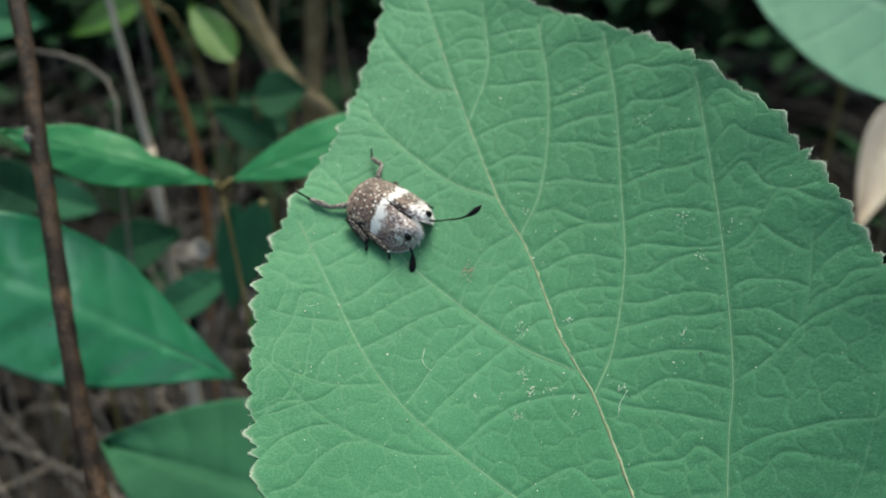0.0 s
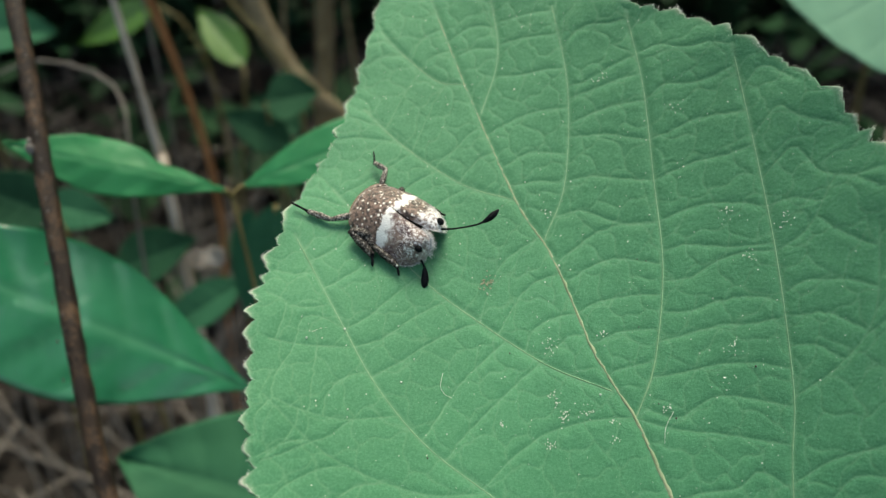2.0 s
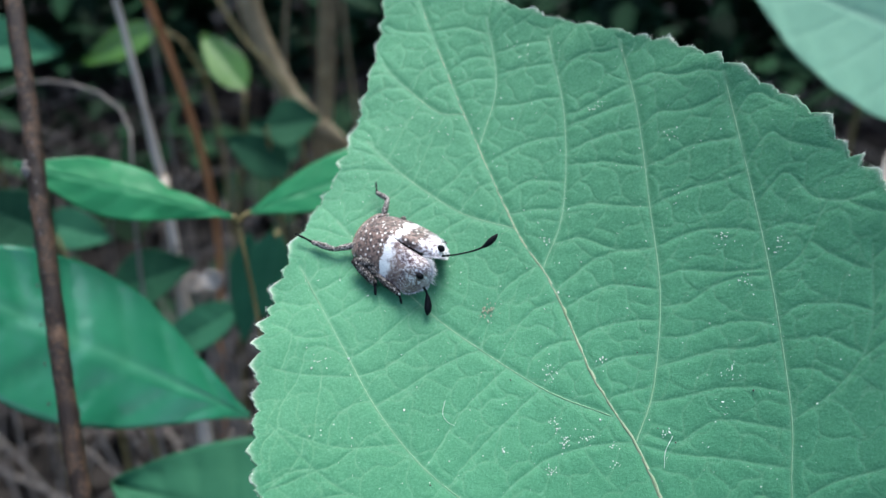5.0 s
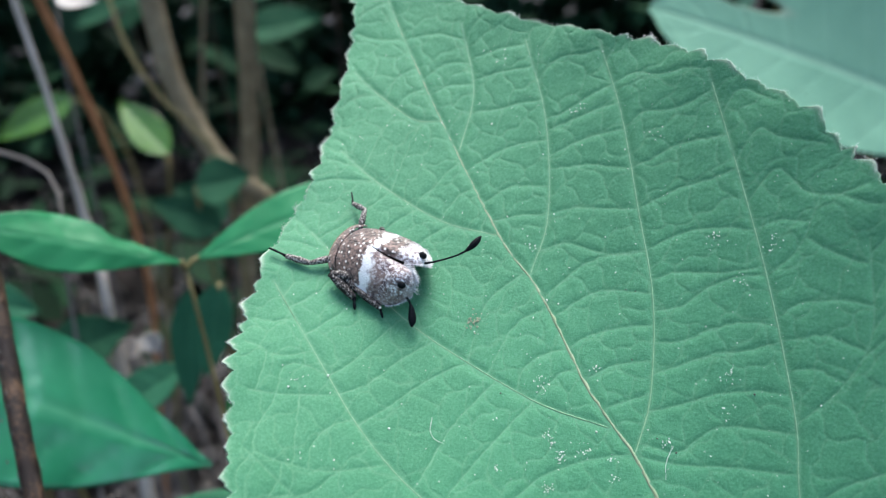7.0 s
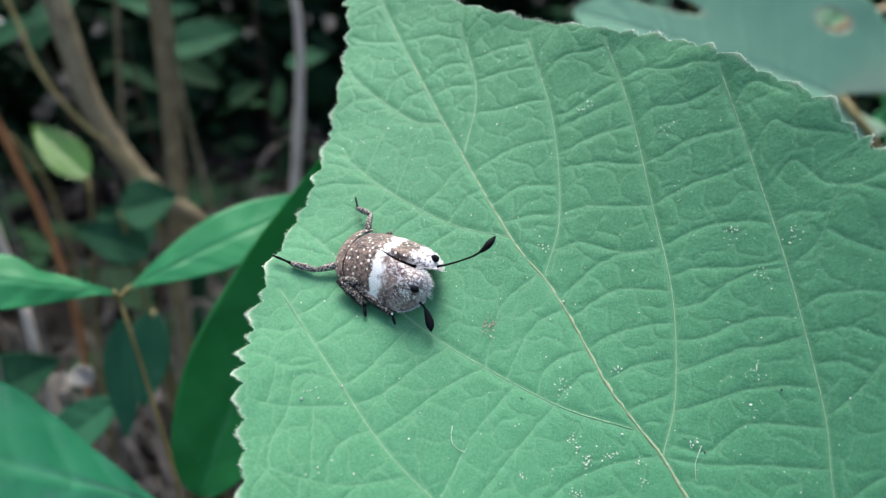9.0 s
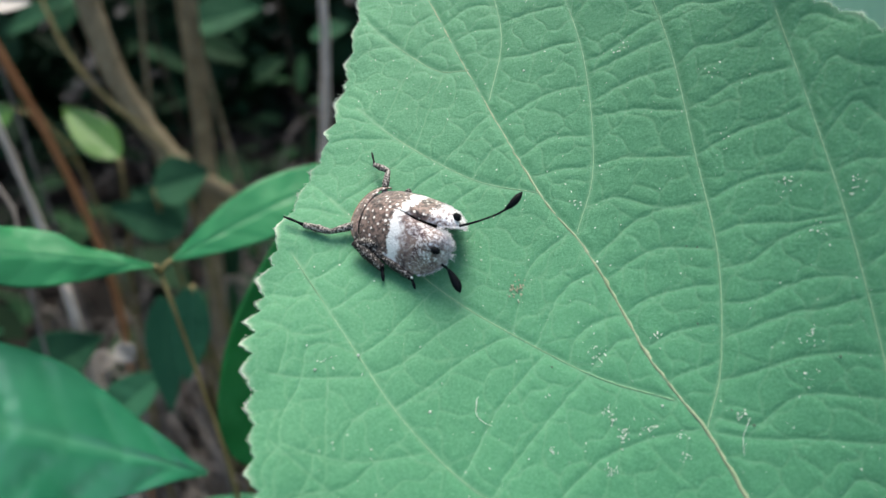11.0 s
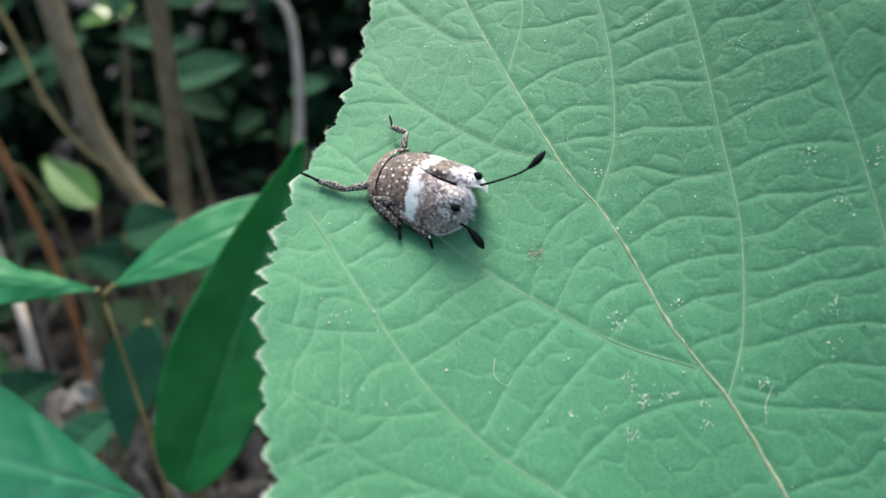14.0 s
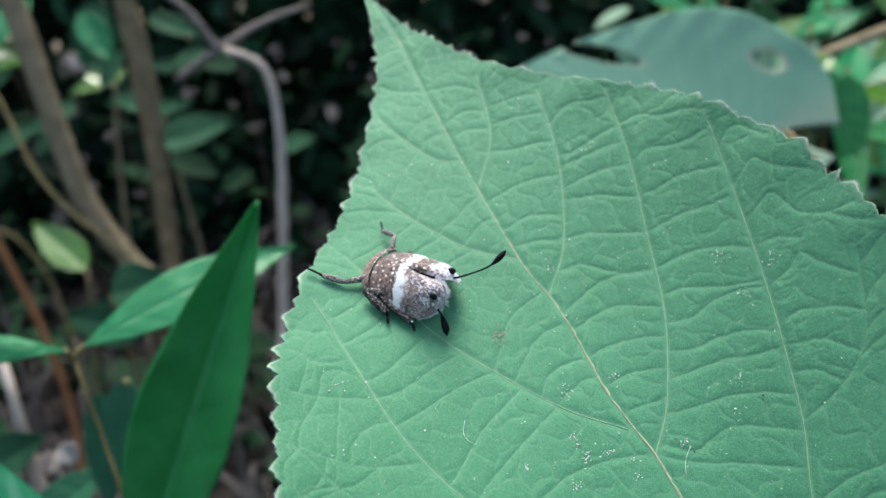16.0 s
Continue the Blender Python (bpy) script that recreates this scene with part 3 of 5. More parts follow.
def vein_net():
    """Every curve of the leaf: midrib, side veins, and the ladder veins between them."""
    rng = np.random.default_rng(11)
    mid = spline(MIDRIB, 90)
    side = {k: spline(p, 40) for k, p in SIDE_VEINS.items()}
    v = np.linspace(-56, 66, 160)
    left, right = margin(v)
    edge_l, edge_r = np.stack([left + 0.8, v], -1), np.stack([right - 0.8, v], -1)
    every = dict(side, mid=mid, edge_l=edge_l, edge_r=edge_r)
    net = []

    def along(c, f):
        s = np.r_[0, np.cumsum(np.linalg.norm(np.diff(c, axis=0), axis=1))]
        return np.array([np.interp(f * s[-1], s, c[:, 0]), np.interp(f * s[-1], s, c[:, 1])])

    def ladder(a, b, *rows):
        """Veins from curve a to curve b: where each leaves a and meets b (0 to 1), and how far it bows aside on its way."""
        for f, g, *bows in sorted(rows):
            p, q = along(every[a], f), along(every[b], g)
            d = q - p
            aside = np.array([-d[1], d[0]])
            c = spline([p] + [p + d * k + aside * bow for k, bow in zip((0.25, 0.5, 0.75), bows)] + [q], 21)
            c[1:-1] += rng.normal(0, 0.05, (19, 2))
            net.append(c)

    ladder("edge_l", "mid", (0.85, 0.79, -0.06, -0.06, -0.03))
    ladder("mid", "right_top", (0.79, 0.86, 0.06, 0.11, 0.06), (0.73, 0.65, 0.14, 0.21, 0.16), (0.71, 0.49, 0.07, 0.12, 0.06))
    ladder("right_top", "right_high", (0.69, 0.98, 0.03, 0.05, 0.03), (0.52, 0.87, 0.03, 0.04, 0.02), (0.28, 0.71, -0.02, -0.01, 0.02))
    ladder("mid", "right_high", (0.61, 0.54, 0.07, 0.1, 0.08), (0.57, 0.35, 0.11, 0.17, 0.08), (0.55, 0.24, 0.02, 0.05, 0.02))
    ladder("right_high", "right_mid", (0.8, 0.98, 0.16, 0.17, 0.05), (0.63, 0.88, -0.04, 0.0, 0.01), (0.58, 0.83, 0.01, 0.02, 0.03), (0.47, 0.76, 0.05, 0.07, 0.05), (0.42, 0.66, 0.03, 0.06, 0.03), (0.24, 0.56, 0.06, 0.05, 0.02), (0.09, 0.46, 0.09, 0.01, -0.04))
    ladder("mid", "right_mid", (0.46, 0.46, 0.09, 0.14, 0.1), (0.44, 0.36, 0.11, 0.17, 0.1), (0.41, 0.29, 0.08, 0.09, 0.06), (0.38, 0.21, 0.06, 0.09, 0.06), (0.35, 0.14, 0.05, 0.04, 0.02))
    ladder("right_mid", "right_low", (0.1, 0.54, 0.03, 0.07, 0.06), (0.25, 0.63, -0.01, 0.06, 0.07), (0.18, 0.61, 0.02, 0.04, -0.0), (0.32, 0.7, -0.03, 0.05, 0.06), (0.39, 0.71, 0.05, 0.01, -0.01), (0.46, 0.76, 0.09, 0.12, 0.08), (0.56, 0.85, 0.04, 0.04, 0.01), (0.66, 0.9, 0.04, 0.09, 0.06), (0.76, 0.97, 0.11, -0.0, -0.02), (0.88, 1.0, 0.1, 0.03, 0.05), (0.0, 0.44, -0.02, 0.0, -0.0), (0.03, 0.49, -0.07, 0.07, 0.05))
    ladder("right_low", "right_out", (0.61, 0.47, 0.08, 0.14, 0.07), (0.57, 0.3, 0.1, 0.14, 0.07), (0.64, 0.68, 0.13, 0.14, 0.1))
    ladder("right_rim", "right_out", (0.54, 0.88, -0.03, -0.06, -0.06))
    ladder("right_low", "right_rim", (0.76, 0.7, 0.1, 0.14, 0.07))
    ladder("right_low", "edge_r", (0.8, 0.42, 0.29, 0.03, -0.05), (0.86, 0.46, 0.36, 0.2, 0.1), (0.93, 0.51, 0.42, 0.42, 0.21))
    ladder("right_rim", "edge_r", (1.0, 0.4, 0.03, -0.01, -0.03))
    ladder("left_mid", "mid", (0.4, 0.49, 0.08, 0.15, 0.11), (0.34, 0.45, 0.07, 0.14, 0.13), (0.25, 0.41, 0.18, 0.21, 0.14), (0.2, 0.39, 0.09, 0.11, 0.13))
    ladder("left_mid", "left_low", (0.2, 0.6, -0.02, -0.03, -0.03), (0.31, 0.64, -0.04, -0.06, -0.03), (0.4, 0.75, -0.04, -0.04, -0.01), (0.51, 0.8, -0.01, 0.01, 0.04), (0.62, 0.83, 0.01, 0.02, 0.03), (0.76, 0.9, 0.03, 0.06, 0.03), (0.85, 0.95, 0.03, 0.06, 0.05))
    ladder("mid", "left_low", (0.31, 0.54, -0.09, -0.13, -0.09))
    ladder("left_low", "left_rim", (0.76, 0.58, -0.18, -0.23, -0.19))
    ladder("left_low", "left_edge", (0.83, 0.68, -0.31, -0.5, -0.46))
    ladder("left_edge", "left_rim", (0.41, 0.7, -0.0, -0.01, -0.0), (0.68, 1.0, -0.03, -0.09, -0.09))
    ladder("left_edge", "edge_l", (0.93, 0.52, -0.13, -0.25, -0.28))
    ladder("left_rim", "edge_l", (0.78, 0.39, 0.11, 0.12, 0.06), (0.36, 0.39, 0.06, 0.04, 0.02), (1.0, 0.41, -0.09, -0.17, -0.15))
    ladder("left_low", "edge_l", (0.93, 0.54, 0.05, 0.09, 0.04), (0.97, 0.59, -0.3, -0.37, -0.36))
    ladder("left_top", "left_high", (0.16, 0.62, -0.02, -0.02, -0.01), (0.42, 0.82, -0.03, -0.04, -0.02))
    ladder("left_top", "mid", (0.42, 0.72, 0.12, 0.17, 0.08), (0.57, 0.75, 0.09, 0.19, 0.11))
    ladder("left_high", "left_mid", (0.25, 0.75, -0.05, -0.03, -0.02), (0.44, 0.85, -0.05, -0.05, -0.03), (0.62, 0.97, 0.01, 0.01, 0.01))
    up = stretch
    for a, b, gap, bow in (
        (up(mid, -56, -27), up(side["right_low"], -56, -30), 4.6, 0.08), (up(mid, -56, -26), up(side["left_low"], -56, -27), 4.4, 0.08),
        (up(side["right_mid"], 19, 24), up(edge_r, 21, 26), 3.2, 0.1), (up(side["right_high"], 24, 30), up(edge_r, 28, 33), 3.0, 0.1), (up(side["right_top"], 32, 38), up(edge_r, 35, 41), 3.0, 0.1),
        (up(side["right_out"], -22, -12), up(edge_r, -24, -9), 3.6, 0.12),
        (up(side["left_mid"], 10, 17), up(edge_l, 15, 21), 3.4, 0.08), (up(side["left_high"], 18, 28), up(edge_l, 22, 31), 3.4, 0.1), (up(side["left_top"], 32, 39), up(edge_l, 32, 42), 3.2, 0.1),
        (up(mid, 8, 20), up(side["left_high"], 8, 18), 4.6, 0.08), (up(mid, 45, 64), up(edge_l, 46, 64), 3.4, 0.1), (up(mid, 46, 64), up(edge_r, 47, 64), 3.4, 0.1),
        (up(side["left_low"], -54, -26), up(side["left_base"], -54, -30), 4.6, 0.1), (up(side["right_low"], -52, -30), up(side["right_base"], -52, -30), 4.6, 0.1),
        (up(side["left_base"], -44, -25), up(edge_l, -46, -24), 4.0, 0.1), (up(side["left_out"], -20, -10), up(edge_l, -24, -10), 4.0, 0.1), (up(side["right_base"], -46, -27), up(edge_r, -48, -25), 4.0, 0.1),
    ):
        net += rungs(rng, a, b, gap, bow)
    return mid, side, net


def cell_walls(u, v, size):
    """The distance to the walls of the small cells, uneven polygons about size across, into which the finest veins cut the blade."""
    i, k = np.floor(u / size).astype(int), np.floor(v / size).astype(int)
    first, second = np.full(u.shape, 99.0), np.full(u.shape, 99.0)
    for di in (-2, -1, 0, 1, 2):
        for dk in (-2, -1, 0, 1, 2):
            a, b = i + di, k + dk
            h1, h2 = np.sin(a * 127.1 + b * 311.7) * 43758.5453, np.sin(a * 269.5 + b * 183.3) * 43758.5453
            d = np.hypot((a + 0.1 + 0.8 * (h1 - np.floor(h1))) * size - u, (b + 0.1 + 0.8 * (h2 - np.floor(h2))) * size - v)
            second = np.minimum(second, np.maximum(first, d))
            first = np.minimum(first, d)
    return (second - first) / 2


def distance_to(curves, u, v, reach):
    """The distance from each (u, v) to the nearest of the curves, up to reach."""
    best = np.full(u.shape, reach)
    for c in curves:
        near = (u > c[:, 0].min() - reach) & (u < c[:, 0].max() + reach) & (v > c[:, 1].min() - reach) & (v < c[:, 1].max() + reach)
        if not near.any():
            continue
        x, y, d = u[near], v[near], best[near]
        for (ax, ay), (bx, by) in zip(c[:-1], c[1:]):
            ex, ey = bx - ax, by - ay
            t = np.clip(((x - ax) * ex + (y - ay) * ey) / (ex * ex + ey * ey + 1e-9), 0, 1)
            d = np.minimum(d, np.hypot(x - ax - t * ex, y - ay - t * ey))
        best[near] = d
    return best


def big_leaf():
    mid, side, net = vein_net()
    cols = 520
    v = np.r_[np.linspace(MARGIN_V[0], -34, 70), np.linspace(-34, MARGIN_V[-1], 800)[1:]]
    rows = len(v)
    left, right = margin(v)
    s = np.linspace(0, 1, cols)
    u = left[:, None] + (right - left)[:, None] * s
    tl, tr = teeth(v, 5, 1.0), teeth(v, 6, 0.75)
    reach = 1.6
    u = u - tl[:, None] * np.exp(-((u - left[:, None]) / reach) ** 2) + tr[:, None] * np.exp(-((right[:, None] - u) / reach) ** 2)
    vv = np.broadcast_to(v[:, None], u.shape)
    fu, fv = u.ravel(), np.array(vv).ravel()
    faint = ("left_out", "left_rim", "left_edge", "left_side", "left_base", "right_base", "right_rim", "right_out")
    d1 = distance_to([mid, *(c for k, c in side.items() if k not in faint)], fu, fv, 4.0)
    d2 = distance_to(net + [side[k] for k in faint], fu, fv, 2.5)
    rim = np.minimum((u - u[:, :1]), (u[:, -1:] - u)).ravel()
    d3 = cell_walls(fu + 0.25 * np.sin(fv * 1.9), fv + 0.25 * np.sin(fu * 2.3), 3.5)
    apart = 1 - np.exp(-((d1 / 0.6) ** 2))
    puff = 0.05 * (1 - np.exp(-(d1 / 0.6))) + 0.07 * (1 - np.exp(-(d2 / 0.18))) * apart
    puff += 0.06 * (1 - np.exp(-(d3 / 0.2))) * apart * (1 - np.exp(-((d2 / 0.5) ** 2)))
    puff -= 0.05 * np.exp(-((rim / 0.8) ** 2))
    wave = 0.22 * np.sin(fv * 0.55) * np.exp(-((rim / 5) ** 2))
    h = leaf_height(fu, fv) + puff + wave
    blade_v = np.stack([fu, fv, h], -1) / 1000
    leaf = new("broad_leaf")
    tagged(leaf, "large downy green leaf with saw-toothed margin and netted veins", "leaf")
    blade = part("blade", (blade_v, grid_faces(rows, cols)), BLADE, leaf, "downy green blade, pale at the teeth")
    thick = blade.modifiers.new("thickness", "SOLIDIFY")
    thick.thickness, thick.offset = 0.00025, -1
    fine = np.exp(-((d2 / 0.08) ** 2)) * 0.3 + np.exp(-((d1 / 0.2) ** 2)) * 0.4 + 0.2 * np.exp(-((d3 / 0.09) ** 2))
    painted(blade, "vein", np.clip(fine, 0, 0.8))
    tooth = np.concatenate([np.clip(tl, 0, None)[:, None] * np.exp(-((u - u[:, :1]) / 0.35) ** 2) + np.clip(tr, 0, None)[:, None] * np.exp(-((u[:, -1:] - u) / 0.35) ** 2)])
    painted(blade, "rim", np.clip(tooth.ravel() * 0.7 + 0.12 * np.exp(-((rim / 0.2) ** 2)), 0, 0.75))

    def ribbon(curve, r0, r1, name, label=""):
        c = curve[(curve[:, 1] > -58)]
        z = leaf_height(c[:, 0], c[:, 1])
        fine = spline(np.column_stack([c, z + (-0.1 if name == "midrib" else 0.0)]), 160)
        return part(name, tube(fine / 1000, [r0 / 1000, r1 / 1000], 8, 0, 0.28, len(c)), RIB if name == "midrib" else SIDE_RIB, leaf, label)

    ribbon(mid, 0.28, 0.045, "midrib", "pale straw-green midrib")
    for name, c in side.items():
        if name in faint:
            continue
        big = name in ("left_low", "left_mid", "right_low", "right_mid")
        ribbon(c, 0.07 if big else 0.045, 0.025, "side_vein")
    part("leaf_stalk", tube(np.array([(5, -57, 1), (6, -66, -4), (9, -84, -20), (14, -100, -50), (18, -108, -100)]) / 1000, [0.0013, 0.0016, 0.0019], 10, 16), STALK, leaf, "green hairy leaf stalk")
    rng = np.random.default_rng(8)
    # clusters of white specks, single eggs, loose fibres and a brown blemish
    spot = lambda x, y, r, squash=0.5: ball((x / 1000, y / 1000, (leaf_height(x, y) + 0.24) / 1000), np.array((r, r, r * squash)) / 1000, 5, 8)
    for x, y in ((6.3, 22.1), (2.9, -1.4), (1.6, -16.5), (-26.2, -1.0), (-22.2, -1.0), (-18.2, -8.5)):
        part("white_egg", spot(x, y, 0.13, 0.8), SPECK, leaf)
    for x, y, n, wide in ((-1.6, -9.7, 26, 0.8), (-3.2, -15.2, 18, 0.8), (-0.2, -17.9, 16, 0.7), (-2.8, -17.5, 26, 0.6), (-9.4, -16.1, 10, 0.5), (-5.3, -19.5, 16, 0.6), (16.1, -16.8, 16, 0.9), (14.1, -20.0, 12, 0.9), (1.8, -19.7, 9, 0.6), (1.0, -21.4, 8, 0.6),
                          (7.6, -20.2, 14, 0.5), (21.5, -9.0, 14, 0.9), (21.5, -3.4, 16, 0.9), (26.0, -6.9, 14, 0.9), (15.8, 18.4, 14, 1.0), (11.2, 29.7, 8, 0.9), (4.1, 5.4, 10, 0.7), (4.3, -10.3, 8, 0.5), (-25, -0.5, 7, 0.8), (19, 4, 6, 1.0), (22, 10, 7, 1.0)):
        bits = [spot(x + rng.normal(0, wide * 0.6), y + rng.normal(0, wide * 0.6), rng.uniform(0.03, 0.085), 0.4) for k in range(n)]
        tagged(part("white_specks", joined(*bits), SPECK, leaf), kind="stuff")
    bits = [spot(-5.5 + rng.normal(0, 0.7), -0.4 + rng.normal(0, 0.5), rng.uniform(0.03, 0.13), 0.25) for k in range(46)]
    tagged(part("brown_blemish", joined(*bits), BLEMISH, leaf, "small rough brown blemish"), kind="stuff")
    bits = [spot(x, y, rng.uniform(0.07, 0.13)) for x, y in ((11.1, -4.1), (11.9, -4.7), (17.6, -19.5), (8.3, -11.2), (-6, -9), (7, -19.5), (8.1, -21.5), (-18, -17))]
    tagged(part("dark_grit", joined(*bits), GRIT, leaf), kind="stuff")
    dust = [spot(x, y, 0.026 + 0.055 * rng.random() ** 3, 0.6) for x, y in zip(rng.uniform(-30, 34, 620), rng.uniform(-34, 40, 620)) if margin(np.array([y]))[0][0] + 2 < x < margin(np.array([y]))[1][0] - 2]
    tagged(part("pale_dust", joined(*dust), SPECK, leaf), kind="stuff")
    # silvery hairs that stand out from the teeth
    hairs = []
    for edge, out, tooth_at in ((u[:, 0], -1, tl), (u[:, -1], 1, tr)):
        for k in range(70, rows):
            if v[k] > 64:
                break
            for m in range(3 if tooth_at[k] > 0.25 else 1):
                x, y = edge[k] - out * rng.uniform(0, 0.25), v[k] + rng.uniform(-0.1, 0.1)
                o = np.array([x, y, leaf_height(x, y) + rng.uniform(0.0, 0.3)])
                d = np.array([out * 0.8, 0.5, 0.4]) + rng.normal(0, 0.6, 3)
                d *= rng.uniform(0.1, 0.36) / np.linalg.norm(d)
                hairs.append(tube(np.array([o, o + d]) / 1000, [0.00002, 0.000008], 3))
    tagged(part("hair_fringe", joined(*hairs), HAIR, leaf, "short silvery hairs along the toothed margin"), kind="stuff")
    for pts in (((8.1, -20.8), (6.7, -22.0), (5.9, -23.5)), ((-13.7, -8.9), (-14.4, -10.2), (-14.2, -11.2), (-13.6, -11.8))):
        p = np.array([(x, y, leaf_height(x, y) + 0.3) for x, y in pts]) / 1000
        part("loose_fibre", tube(p, [0.000024, 0.000016], 5, 10), SPECK, leaf)
    return leaf


LEAF = big_leaf()


# ---- the planthopper (its own space: x from head to wing tips, z up from the leaf, millimetres) ----
def wing_outline(x):
    """Inner and outer edge of the folded right wing at x (arrays)."""
    outer = np.interp(x, (-6.3, -5.2, -4, -2, 0, 1.5, 2.5, 3.3, 3.9, 4.25, 4.4), (2.2, 3.2, 3.75, 4.25, 4.45, 4.4, 4.05, 3.5, 2.9, 2.4, 2.0))
    inner = np.interp(x, (-6.3, -3.4, -2.4, -0.8, 1.0, 2.4, 3.3, 4.0, 4.3, 4.4), (0.005, 0.005, 0.03, 0.1, 0.13, 0.22, 0.5, 1.02, 1.5, 1.9))
    return inner, outer


def wing_height(x, y, outer):
    """A rounded roof that rises towards the tail."""
    ridge = np.interp(x, (-6.3, -5.2, -3.5, -2, 0, 2, 3.2, 4.0, 4.4), (1.95, 2.9, 3.9, 4.4, 4.6, 4.75, 4.65, 4.2, 3.6))
    low = np.interp(x, (-5.2, 0, 3, 4.4), (1.0, 1.0, 1.2, 1.9))
    t = np.clip(np.abs(y) / (outer + 0.02), 0, 1)
    lobe = 0.75 * np.exp(-(((x - 2.6) / 1.5) ** 2 + ((np.abs(y) - 2.1) / 1.3) ** 2))
    seam = 0.6 * np.exp(-((y / 0.5) ** 2)) * np.clip((x + 2.2) / 2, 0, 1)
    return low + (ridge - low) * (1 - t**1.7) ** 0.72 + lobe - seam


def wing_mesh(sign):
    rows, cols = 96, 48
    x = -6.3 + 10.7 * (1 - (1 - np.linspace(0, 1, rows)) ** 1.35)
    inner, outer = wing_outline(x)
    s = 1 - (1 - np.linspace(0, 1, cols)) ** 1.5
    y = inner[:, None] + (outer - inner)[:, None] * s
    xx = np.broadcast_to(x[:, None], y.shape)
    z = wing_height(xx, y, outer[:, None] * np.ones_like(y))
    v = np.stack([xx, y * sign, z], -1).reshape(-1, 3) / 1000
    f = grid_faces(rows, cols)
    return v, [tuple(q[::-1]) if sign > 0 else tuple(q) for q in f]


def on_wing(x, y, sign, lift=0.0):
    inner, outer = wing_outline(np.array([x]))
    z = wing_height(np.array([x]), np.array([y]), outer)[0]
    return np.array([x, sign * y, z + lift])


def leg(parent, hip, knee, ankle, toe, thick, material):
    a = part("leg", joined(tube(np.array([hip, (np.array(hip) + knee) / 2 + (0, 0, 0.1), knee]) / 1000, [thick * 0.8e-3, thick * 1.25e-3, thick * 0.75e-3], 10, 10, 0.05, 1),
                           tube(np.array([knee, (np.array(knee) + ankle) / 2, ankle]) / 1000, [thick * 0.8e-3, thick * 1.1e-3, thick * 0.85e-3], 10, 10, 0.06, 2)), material, parent, "mottled grey-brown leg")
    b = part("foot", tube(np.array([ankle, (np.array(ankle) + toe) / 2 + (0, 0, 0.08), toe]) / 1000, [thick * 0.55e-3, thick * 0.32e-3, thick * 0.42e-3, thick * 0.2e-3], 8, 10), BLACK, a, "black foot")
    return a, b


